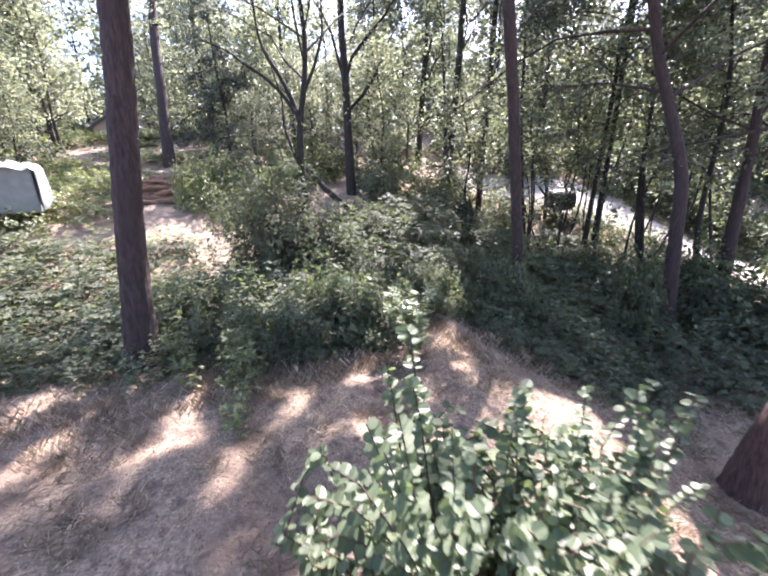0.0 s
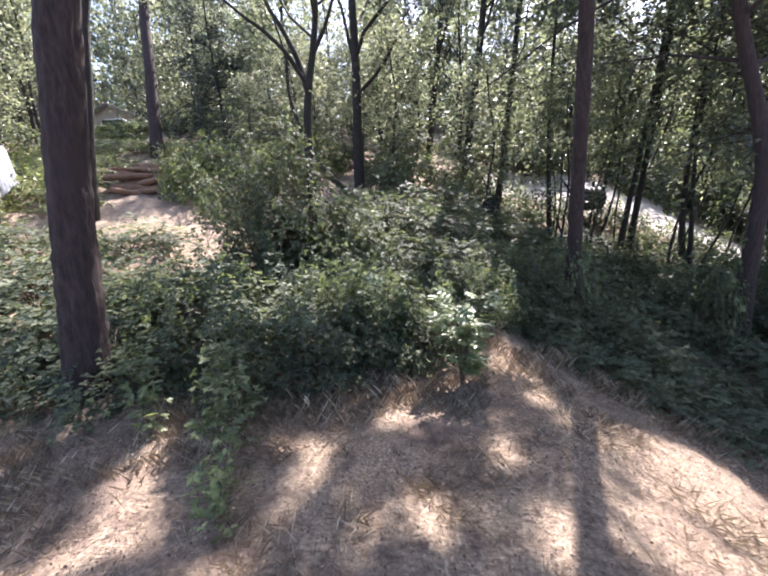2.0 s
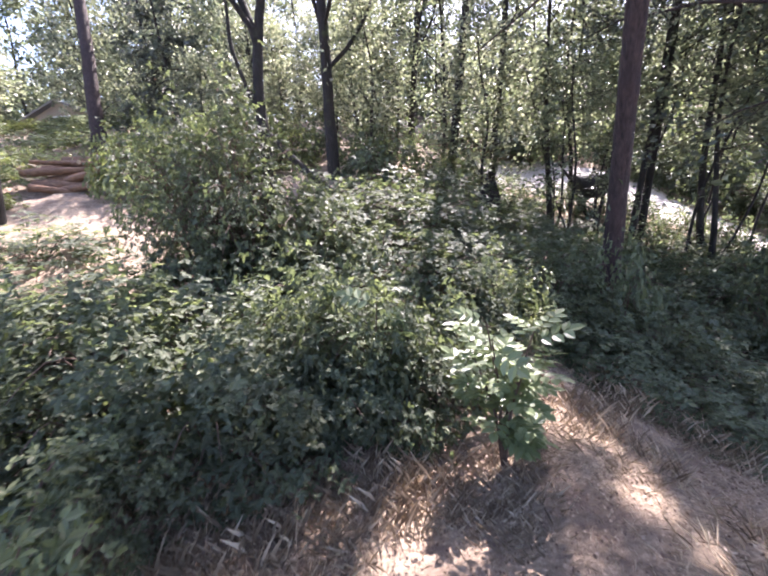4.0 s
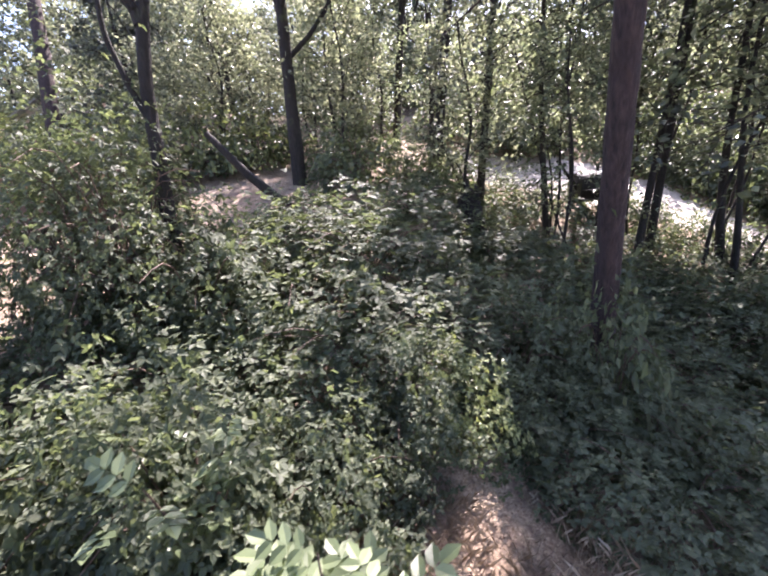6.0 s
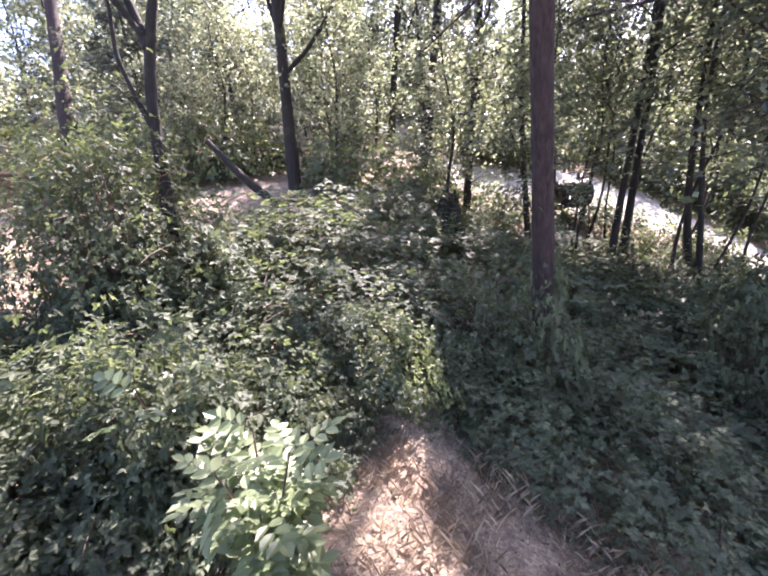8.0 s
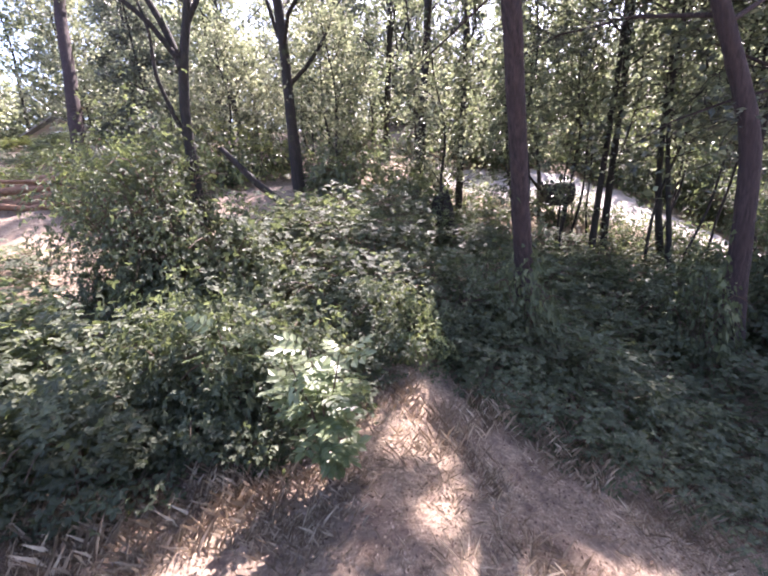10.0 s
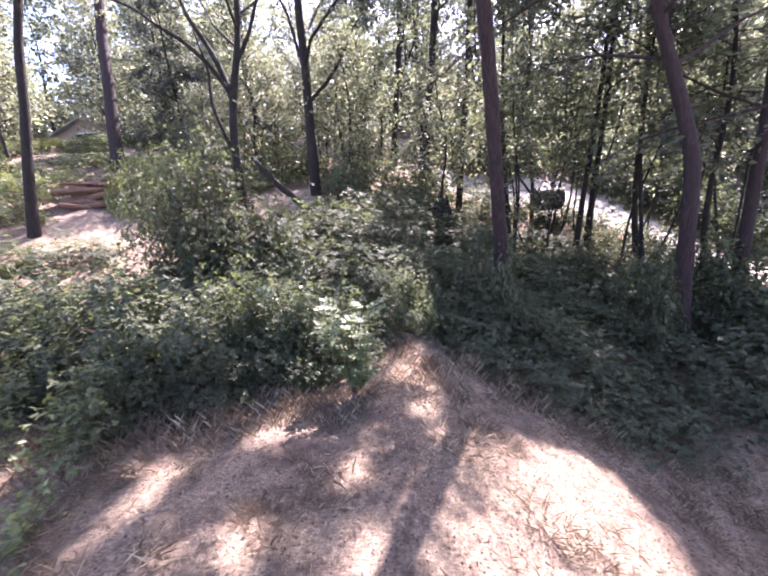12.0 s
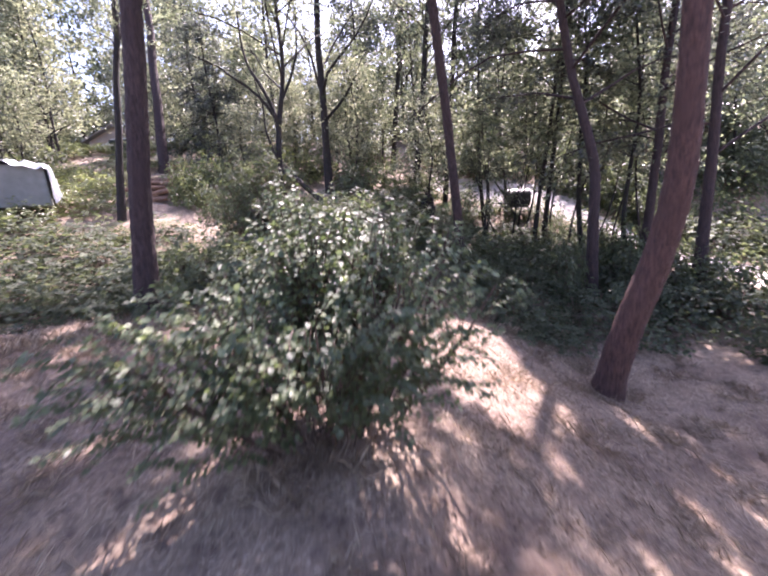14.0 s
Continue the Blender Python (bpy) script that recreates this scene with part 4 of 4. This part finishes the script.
# ---- small plants near the path ----
def sapling(place):
    """A leafy young tree under the flight path: a few stems, arching twigs and round leaves."""
    rng = np.random.default_rng(77)
    root = thing("hazel_sapling", place, "leafy young hazel with rounded dark green leaves", "sapling")
    base = Vector(place)
    leaf_v, leaf_f = ROUND
    one = link_mesh("leaf", leaf_v * 0.035, leaf_f, HAZEL)
    at, nor, head, twigwood = [], [], [], []
    # clumps of shoots: where, how wide, how high, how many
    for cx, cy, ax, ay, top, shoots in ((-0.05, 0.0, 0.55, 0.42, 1.68, 170), (0.4, -0.1, 0.4, 0.35, 1.6, 80), (-0.5, -0.6, 0.6, 0.3, 1.32, 80), (0.55, -0.6, 0.6, 0.28, 1.38, 70), (-0.8, -0.95, 0.6, 0.3, 1.15, 70), (0.6, 0.3, 0.42, 0.22, 1.62, 50), (-0.4, 0.25, 0.25, 0.16, 1.6, 30), (0.1, -0.9, 0.6, 0.25, 1.2, 50), (-0.16, 0.3, 0.09, 0.08, 1.86, 5), (0.95, 0.0, 0.3, 0.14, 1.66, 12), (1.25, -0.1, 0.3, 0.14, 1.2, 12), (-0.14, 0.4, 0.28, 0.14, 1.66, 40), (0.22, 0.32, 0.3, 0.16, 1.64, 46), (-0.38, 0.42, 0.22, 0.13, 1.4, 16)):
        stem = np.array([(0.3 * cx, 0.3 * cy, -0.15), (0.8 * cx, 0.8 * cy, 0.5 * top), (cx, cy, 0.85 * top)])
        part("stem", link_mesh("stem", *tube(stem, [0.016, 0.012, 0.005], 6, steps=12), CANE, True), root)
        for q in range(shoots):
            az, r = rng.uniform(0, 6.283), math.sqrt(rng.random())
            out = np.array([math.cos(az) * ax * r, math.sin(az) * ay * r, 0])
            w = rng.uniform(0.08, 0.8)
            b = np.array([np.interp(w * 2, [0, 1, 2], stem[:, c]) for c in range(3)]) + out * 0.3
            high = top * (1.02 - 0.3 * r * r) * rng.uniform(0.28, 1.12)
            tip = np.array([cx, cy, max(high, b[2] + 0.1)]) + out * 1.05
            mid = (b + tip) / 2 + (0, 0, 0.12) + 0.06 * rng.normal(0, 1, 3)
            p = [b, (b + mid) / 2 + (0, 0, 0.04), mid, (mid + tip) / 2 + (0, 0, 0.05), tip]
            twigwood.append(tube(p, [0.005, 0.004, 0.004, 0.003, 0.002], 3))
            p, ln = np.array(p), np.linalg.norm(tip - b)
            for j in range(int(ln / 0.021)):
                u = 0.4 + 3.6 * j / (ln / 0.021)
                x = np.array([np.interp(u, range(5), p[:, c]) for c in range(3)])
                d = (tip - b) / ln
                side = np.cross(d, (0.3, -0.4, 1)) * (1 if j % 2 else -1)
                at.append(x), nor.append(np.array([0, -0.25, 1.0]) + rng.normal(0, 0.4, 3)), head.append(side + 0.45 * d + rng.normal(0, 0.2, 3) - (0, 0, 0.3))
    wv, wf = merged(twigwood)
    tagged(part("twigwood", link_mesh("twigwood", wv, wf, CANE, True), root), kind="stuff")
    at, nor, head = np.array(at), np.array(nor), np.array(head)
    order = np.argsort(-at[:, 2])
    for n in order[:290]:
        z = Vector(nor[n]).normalized()
        y = Vector(head[n])
        y = (y - y.dot(z) * z).normalized()
        x = y.cross(z)
        ob = part("leaf", one, root)
        sc = 0.7 + 0.6 * rng.random()
        ob.matrix_local = Matrix.Translation(at[n]) @ Matrix((x, y, z)).transposed().to_4x4() @ Matrix.Scale(sc, 4)
    rest = order[290:]
    v, f = scatter(ROUND, at[rest], nor[rest], 0.037 * rng.uniform(0.7, 1.3, len(rest)), rng, head[rest])
    tagged(part("foliage", link_mesh("foliage", v, f, HAZEL), root), kind="stuff")


sapling((0.3, 0.93, float(height(0.3, 0.93))))


def ash_shrub(place, tall, wide, count, label, seed):
    """A shrub of feathered leaves, each leaf a piece of its own."""
    rng = np.random.default_rng(seed)
    root = thing("ash_shrub", place, label, "shrub")
    one = link_mesh("leaf", PINNATE[0] * 0.245, PINNATE[1], PALE)
    for k in range(6):
        a = k * 1.05 + seed
        top = np.array([math.cos(a) * wide * 0.5, math.sin(a) * wide * 0.5, tall * (0.8 + 0.2 * (k % 2))])
        stem = np.array([(0, 0, -0.1), top * (0.3, 0.3, 0.55), top])
        part("stem", link_mesh("stem", *tube(stem, [0.012, 0.009, 0.004], 6, steps=10), CANE, True), root)
        for q in range(count // 6):
            w = 0.25 + 0.78 * (q + rng.random()) / (count // 6)
            w = min(w, 1.0)
            b = [float(np.interp(w * 2, [0, 1, 2], stem[:, c])) for c in range(3)]
            az = rng.uniform(0, 6.283)
            y = Vector((math.cos(az), math.sin(az), rng.uniform(-0.2, 0.8) * w)).normalized()
            z = Vector((0, 0, 1)) + Vector(rng.normal(0, 0.25, 3))
            z = (z - z.dot(y) * y).normalized()
            ob = part("leaf", one, root)
            ob.matrix_local = Matrix.Translation(b) @ Matrix((y.cross(z), y, z)).transposed().to_4x4() @ Matrix.Scale(rng.uniform(0.7, 1.25), 4)


ash_shrub(place_on(0.36, 5.42), 0.98, 0.36, 114, "pale green ash shrub with feathered leaves in sun", 5)
ash_shrub(place_on(-0.45, 6.15), 1.05, 0.6, 48, "young pale ash sprouting through brambles", 8)

# ---- dry grass and litter ----
BLADE = (np.array([(0, 0, 0), (0.022, 0.45, 0.03), (0, 1, -0.06), (-0.022, 0.45, 0.03)], float), np.array([(0, 1, 2), (0, 2, 3)]))


def meadow(x, y):
    """Where the dry grass grows: 1 in the open, 0 under the brambles."""
    edge = np.interp(x, [-7, -4, -2.5, -1, 0.3, 1.2, 2.0, 2.8, 3.6, 5.2, 7], [4.6, 5.2, 5.4, 5.5, 5.9, 6.75, 6.9, 6.7, 6.6, 7.2, 7.2])
    return y < edge + 0.25 * np.sin(3 * x)


grng = np.random.default_rng(5)
n = 170000
px, py = grng.uniform(-7, 7, n), grng.uniform(-3, 7, n)
clumpy = np.sin(2.3 * px + 1.1 * py) + np.sin(3.1 * py - 1.7 * px + 2) + grng.normal(0, 1.0, n)
ok = meadow(px, py) & (clumpy > -0.9)
px, py = px[ok], py[ok]
pz = height(px, py) + 0.0
lying = grng.random(len(px)) < 0.55
up = np.where(lying, grng.uniform(0.02, 0.25, len(px)), grng.uniform(0.5, 1.6, len(px)))
az = grng.uniform(0, 6.283, len(px))
head = np.stack([np.cos(az), np.sin(az), up], 1)
nor = np.stack([-np.cos(az) * up, -np.sin(az) * up, np.ones(len(px))], 1) + grng.normal(0, 0.3, (len(px), 3))
tall = np.where(np.sin(3.7 * px + 1.9 * py) + np.sin(5.3 * py - 2.9 * px) + np.sin(9.1 * px + 7.7 * py) > 0.9, 1.9, 0.85)
v, f = scatter(BLADE, np.stack([px, py, pz], 1), nor, tall * grng.uniform(0.03, 0.1, len(px)), grng, head)
tagged(new("dry_grass", link_mesh("dry_grass", v, f, STRAW)), "matted dry straw-coloured grass on the slope", "grass", kind="stuff")
n = 85000
px, py = grng.uniform(-5.5, 5.5, n), grng.uniform(-1.5, 7, n)
v, f = scatter(RHOMB, np.stack([px, py, height(px, py) + grng.uniform(0.01, 0.06, n)], 1), grng.normal(0, 0.35, (n, 3)) + (0, 0, 1), grng.uniform(0.006, 0.027, n), grng)
tagged(new("leaf_litter", link_mesh("leaf_litter", v, f, DEAD_LEAF)), "fallen brown leaves scattered over the dry grass", "leaves", kind="stuff")


THIN = (BLADE[0] * (0.13, 1, 1.5), BLADE[1])


def tussock(label, seed, blades, tall, wide):
    rng = np.random.default_rng(seed)
    root = thing("grass_tussock", (0, 0, 0), label, "grass", "dry tussocks")
    az, r = rng.uniform(0, 6.283, blades), wide * np.sqrt(rng.random(blades))
    at = np.stack([np.cos(az) * r, np.sin(az) * r, np.full(blades, -0.02)], 1)
    a2 = rng.uniform(0, 6.283, blades)
    head = np.stack([np.cos(a2) * 0.9, np.sin(a2) * 0.9, rng.uniform(0.05, 1.5, blades)], 1)
    nor = np.stack([-np.cos(a2), -np.sin(a2), np.full(blades, 0.5)], 1)
    v, f = scatter(THIN, at, nor, tall * rng.uniform(0.35, 1.2, blades), rng, head)
    tagged(part("grass_leaf", link_mesh("grass_leaf", v, f, STRAW), root), kind="stuff")
    return root


tuss = [tussock("tall dry grass tussock at the bramble edge", s, 420, 0.2, 0.42) for s in (1, 2)]
strew(tuss, [(x, y, k % 2, sc, sc) for k, (x, y, sc) in enumerate([(-1.9, 5.0, 1.1), (-1.45, 5.0, 1.2), (-1.0, 5.1, 1.2), (-0.65, 5.35, 1.2), (-0.25, 5.5, 1.1), (0.15, 5.1, 1.0), (-2.4, 5.0, 1.0), (2.3, 6.6, 1.0), (2.9, 6.4, 0.9), (3.5, 6.3, 0.9), (1.1, 6.0, 1.0), (1.6, 6.4, 1.1), (2.0, 6.0, 1.0), (0.8, 6.5, 0.9), (3.05, 5.5, 0.9), (1.35, 5.5, 0.8), (0.5, 5.4, 0.8), (-0.3, 5.2, 0.8), (-0.9, 4.9, 0.8),
      (-3.2, 4.2, 1.0), (-3.9, 4.4, 1.0), (-4.5, 4.2, 1.1), (-2.6, 4.3, 0.9), (2.3, 5.9, 0.9), (2.6, 6.1, 0.7), (-2.0, 4.5, 0.8), (-1.5, 5.0, 0.7), (-5.0, 3.8, 1.0), (-3.6, 3.6, 0.8), (-2.9, 3.2, 0.6), (-3.7, 2.7, 0.7), (-2.4, 2.4, 0.5), (-4.4, 3.1, 0.7), (-3.1, 1.7, 0.5), (-1.0, 4.2, 0.5), (0.1, 4.9, 0.6), (-2.6, 3.7, 0.6), (-4.0, 2.0, 0.6), (1.0, 5.1, 0.5), (3.6, 4.8, 0.6), (3.9, 5.4, 0.7), (4.4, 5.0, 0.7), (4.8, 5.6, 0.7), (1.9, 6.8, 1.0)])], brng)

# ---- things in the distance ----
WALL = plain("tan_siding", (0.36, 0.3, 0.24), (0.42, 0.36, 0.29), 3, 0.8, 0, 0.1, (1, 1, 14))
ROOF = plain("grey_shingle", (0.2, 0.19, 0.18), (0.32, 0.3, 0.29), 10, 0.9)
WHITE = plain("white_paint", (0.7, 0.7, 0.68), (0.8, 0.8, 0.78), 5, 0.6, 0, 0.05)
GLASS = plain("dark_glass", (0.02, 0.025, 0.03), (0.04, 0.045, 0.05), 3, 0.1, 0, 0)
# Dark to bright streaks colour in the shade and glints of the crinkles.
TARP = plain("silver_sheet", (0.16, 0.18, 0.21), (0.62, 0.64, 0.66), 5, 0.4, 0.2, 0.6, (1, 4, 1))
PANEL = plain("grey_panel", (0.2, 0.21, 0.19), (0.28, 0.29, 0.27), 4, 0.6, 0, 0.08)
BLACK = plain("black_metal", (0.018, 0.018, 0.02), (0.035, 0.033, 0.032), 9, 0.5, 0.3, 0.1)
RUBBER = plain("rubber", (0.015, 0.015, 0.016), (0.03, 0.03, 0.03), 12, 0.85)
LOG = plain("cut_log", (0.11, 0.06, 0.038), (0.32, 0.185, 0.115), 9, 0.9, 0, 0.8, (1, 6, 6))
LOG_END = plain("log_end", (0.4, 0.29, 0.19), (0.55, 0.42, 0.3), 20, 0.85)


def house():
    root = thing("house", (-24.9, 40.0, float(height(-24.9, 39.5)) - 0.1), "small tan gabled house among trees up the hill", "house")
    w, d, h, peak = 5.4, 7.0, 2.0, 1.25
    bm = bmesh.new()
    prof = [(-w / 2, 0), (w / 2, 0), (w / 2, h), (0, h + peak), (-w / 2, h)]
    a = [bm.verts.new((x, 0, z)) for x, z in prof]
    b = [bm.verts.new((x, d, z)) for x, z in prof]
    bm.faces.new(a[::-1]), bm.faces.new(b)
    for k in range(5):
        bm.faces.new((a[k], a[(k + 1) % 5], b[(k + 1) % 5], b[k]))
    bmesh.ops.recalc_face_normals(bm, faces=bm.faces)
    part("wall", from_bm("wall", bm, WALL), root)
    for sgn in (-1, 1):
        ln = math.hypot(w / 2 + 0.5, peak * (w / 2 + 0.5) / (w / 2))
        ob = part("roof", from_bm("roof", box_bm((ln, d + 1.0, 0.14), bevel=0.02), ROOF), root, "grey shingled roof slope")
        ang = math.atan2(peak, w / 2)
        ob.matrix_local = Matrix.Translation((sgn * (w / 4 + 0.25), d / 2, h + peak / 2 + 0.02)) @ Matrix.Rotation(sgn * ang, 4, "Y")
    for x in (-1.5, 1.4):
        win = part("window", from_bm("window", box_bm((1.1, 0.08, 0.9), bevel=0.01), WHITE), root, "white-framed window")
        win.location = (x, -0.045, 1.2)
        pane = part("pane", from_bm("pane", box_bm((0.94, 0.03, 0.74), bevel=0.0), GLASS), win, "dark window pane")
        pane.location = (0, -0.04, 0)


house()


def car():
    x, y = -22.7, 37.2
    root = thing("car", place_on(x, y, -0.02), "white car parked in front of the house", "car")
    bm = bmesh.new()
    prof = [(-2.1, 0.3), (-2.15, 0.75), (-1.9, 0.9), (-1.0, 0.98), (-0.45, 1.4), (0.9, 1.42), (1.7, 1.0), (2.1, 0.92), (2.15, 0.4), (2.0, 0.28)]
    a = [bm.verts.new((u, -0.85, z)) for u, z in prof]
    b = [bm.verts.new((u, 0.85, z)) for u, z in prof]
    bm.faces.new(a), bm.faces.new(b[::-1])
    for k in range(len(prof)):
        bm.faces.new((a[k], b[k], b[(k + 1) % len(prof)], a[(k + 1) % len(prof)]))
    bmesh.ops.recalc_face_normals(bm, faces=bm.faces)
    bmesh.ops.bevel(bm, geom=list(bm.edges), offset=0.06, segments=2, affect="EDGES")
    part("body", from_bm("body", bm, WHITE), root)
    for u in (-1.35, 1.35):
        for sgn in (-1, 1):
            bm = bmesh.new()
            bmesh.ops.create_cone(bm, cap_ends=True, segments=20, radius1=0.32, radius2=0.32, depth=0.22, matrix=Matrix.Translation((u, sgn * 0.78, 0.32)) @ Matrix.Rotation(math.pi / 2, 4, "X"))
            wheel = part("wheel", from_bm("wheel", bm, RUBBER), root, "black tyre")
    glass = part("windshield", from_bm("windshield", box_bm((1.75, 1.74, 0.34), (0.2, 0, 1.14), 0.03), GLASS), root, "dark car windows")


car()


def trailer():
    """A box trailer under a silver sheet that hangs over its end in folds."""
    lx, ly, turn = 2.3, 1.05, radians(36)
    cx, cy = -9.75 - (lx * math.cos(turn) + ly * math.sin(turn)), 11.3 - (lx * math.sin(turn) - ly * math.cos(turn))
    root = thing("trailer", (cx, cy, float(height(-10.4, 11.3))), "grey box trailer covered by a crinkled silver tarp", "trailer")
    root.rotation_euler = (0, 0, turn)
    part("body", from_bm("body", box_bm((2 * lx, 2 * ly, 1.3), (0, 0, 1.05), 0.05), PANEL), root, "plain grey side panels")
    for k, u in enumerate((-0.6, 0.6)):
        bm = bmesh.new()
        bmesh.ops.create_cone(bm, cap_ends=True, segments=24, radius1=0.36, radius2=0.36, depth=0.2, matrix=Matrix.Translation((u, -ly + 0.05, 0.34)) @ Matrix.Rotation(math.pi / 2, 4, "X"))
        part("wheel", from_bm("wheel", bm, RUBBER), root)
    rng = np.random.default_rng(4)
    nu, nv = 70, 40
    u, w = np.meshgrid(np.linspace(-lx - 0.1, lx + 0.75, nu), np.linspace(-ly - 0.16, ly + 0.16, nv), indexing="ij")
    over = np.clip(u - lx, 0, None)
    z = 1.72 + 0.06 * np.sin(3 * u + 2 * w) + 0.045 * np.sin(9 * w + 5 * u) + 0.04 * np.sin(14 * u - 6 * w) + rng.normal(0, 0.022, u.shape) + 0.1 * np.sin(1.2 * u)
    x = np.where(over > 0, lx + 0.08 + 0.12 * over + 0.13 * np.sin(13 * w + 3 * over) * over + 0.03 * np.sin(31 * w), u)
    z = z - over * 1.35
    z -= 0.25 * np.clip(np.abs(w) - ly, 0, None) * 4
    i, j = np.meshgrid(np.arange(nu - 1), np.arange(nv - 1), indexing="ij")
    f = np.stack([i * nv + j, (i + 1) * nv + j, (i + 1) * nv + j + 1, i * nv + j + 1], -1).reshape(-1, 4)
    part("tarp", link_mesh("tarp", np.stack([x, w, z], -1).reshape(-1, 3), f, TARP, True), root, "crinkled silver tarp hanging over the end")


trailer()


def log_pile():
    """A loose heap of cut branches and short logs."""
    rng = np.random.default_rng(2)
    for n in range(26):
        row = n // 8
        r = 0.05 + 0.06 * rng.random() + (0.03 if row == 0 else 0)
        y = 13.95 + 0.16 * (n % 8) + 0.2 * row + rng.normal(0, 0.06)
        x = -8.1 + rng.normal(0, 0.2)
        root = thing("log", (x, y, float(height(x, y)) + r * 0.6 + 0.17 * row), "reddish-brown cut log on a loose pile", "log", "log pile")
        root.rotation_euler = (rng.normal(0, 0.08), rng.normal(0, 0.12), rng.normal(0, 0.35))
        ln = 0.45 + 0.4 * rng.random()
        bend = rng.normal(0, 0.05)
        part("bark", link_mesh("bark", *tube([(-ln, 0, 0), (0, bend, 0.01), (ln, 0, 0)], [r, r * 0.97, r * 0.88], 10, 0.08, n, 10), LOG, True), root)
        for sgn in (-1, 1):
            bm = bmesh.new()
            bmesh.ops.create_circle(bm, cap_ends=True, segments=10, radius=r * 0.92, matrix=Matrix.Translation((sgn * ln, 0, 0)) @ Matrix.Rotation(math.pi / 2, 4, "Y"))
            part("cut_end", from_bm("cut_end", bm, LOG_END), root, "pale sawn end")


log_pile()


def grill():
    x, y = 7.4, 16.1
    root = thing("grill", place_on(x, y), "black barrel grill on thin legs beside the driveway", "grill")
    bm = bmesh.new()
    bmesh.ops.create_cone(bm, cap_ends=True, segments=24, radius1=0.43, radius2=0.43, depth=1.0, matrix=Matrix.Translation((0, 0, 0.88)) @ Matrix.Rotation(math.pi / 2, 4, "Y"))
    bmesh.ops.bevel(bm, geom=list(bm.edges), offset=0.03, segments=2, affect="EDGES")
    part("barrel", from_bm("barrel", bm, BLACK), root)
    for u in (-0.42, 0.42):
        for w in (-0.24, 0.24):
            part("leg", link_mesh("leg", *tube([(u * 1.08, w * 1.15, -0.03), (u, w, 0.7)], [0.022, 0.022], 8), BLACK, True), root)
    part("chimney", link_mesh("chimney", *tube([(0.25, 0.1, 1.15), (0.25, 0.1, 1.5)], [0.05, 0.05], 10), BLACK, True), root)
    part("shelf", from_bm("shelf", box_bm((0.9, 0.25, 0.03), (0, -0.48, 0.8), 0.006), BLACK), root)


grill()


def stump(x, y):
    root = thing("stump", place_on(x, y, 0.1), "dark broken tree stump standing in the brambles", "stump")
    part("trunk", link_mesh("trunk", *tube([(0.05, 0, 0), (0.02, 0, 0.7), (0, 0.02, 1.05), (0.04, 0, 1.3)], [0.36, 0.27, 0.24, 0.1], 22, 0.2, 8, 26), BARK_OAK, True), root)
    for k, (dx, dy, top) in enumerate(((-0.18, 0.04, 1.28), (0.16, -0.06, 1.38), (0.02, 0.14, 1.5))):
        part("splinter", link_mesh("splinter", *tube([(dx, dy, 0.85), (dx * 0.9, dy, 0.5 * (0.85 + top)), (dx * 0.8, dy, top)], [0.11, 0.08, 0.015], 8, 0.2, k, 10), BARK_OAK, True), root)


stump(2.76, 12.65)


def fallen(name, pts, r, mat, label):
    root = thing(name, pts[0], label, "log")
    p = np.array(pts) - np.array(pts[0])
    part("stem", link_mesh("stem", *tube(p, [r, r * 0.9, r * 0.6], 12, 0.1, 3, 24), mat, True), root)


fallen("leaning_stem", [(-0.75, 12.6, float(height(-0.75, 12.6)) - 0.1), (-1.7, 12.6, 2.9), (-2.4, 12.7, 3.75)], 0.1, BARK_OAK, "dark bent dead stem leaning over bare ground")
fallen("fallen_pole", [(7.3, 15.9, float(height(7.3, 15.9)) - 0.02), (6.9, 16.0, 1.9), (6.4, 16.2, 2.7)], 0.06, BARK_OAK, "thin dead pole leaning by the driveway")


def trailing_vine(pts, label, seed):
    rng = np.random.default_rng(seed)
    p = np.array([(x, y, float(height(x, y)) + h) for x, y, h in pts])
    root = thing("bramble_runner", p[0], label, "bramble")
    rel = p - p[0]
    part("cane", link_mesh("cane", *tube(rel, np.linspace(0.007, 0.003, len(p)), 5, steps=20), CANE, True), root)
    n = 170
    q = rng.uniform(0, len(p) - 1, n)
    at = np.stack([np.interp(q, np.arange(len(p)), rel[:, c]) for c in range(3)], 1) + rng.normal(0, 0.085, (n, 3)) * (1, 1, 0.8)
    v, f = scatter(TRIFOLIATE, at, rng.normal(0, 0.4, (n, 3)) + (0, 0, 1), 0.09 * rng.uniform(0.6, 1.2, n), rng)
    tagged(part("foliage", link_mesh("foliage", v, f, YELLOW), root), kind="stuff")


trailing_vine([(-1.75, 4.7, 0.45), (-1.72, 4.4, 0.4), (-1.7, 4.1, 0.25), (-1.62, 3.75, 0.14), (-1.55, 3.45, 0.08)], "yellow-green bramble runner trailing over dry grass", 1)
trailing_vine([(-2.1, 5.2, 0.5), (-2.05, 4.9, 0.6), (-1.9, 4.5, 0.5), (-1.85, 4.2, 0.3)], "sunlit bramble runner at the thicket edge", 2)
trailing_vine([(-3.0, 5.3, 0.4), (-2.9, 5.0, 0.4), (-2.75, 4.8, 0.3), (-2.6, 4.5, 0.15)], "yellow-green bramble runner trailing over dry grass", 3)
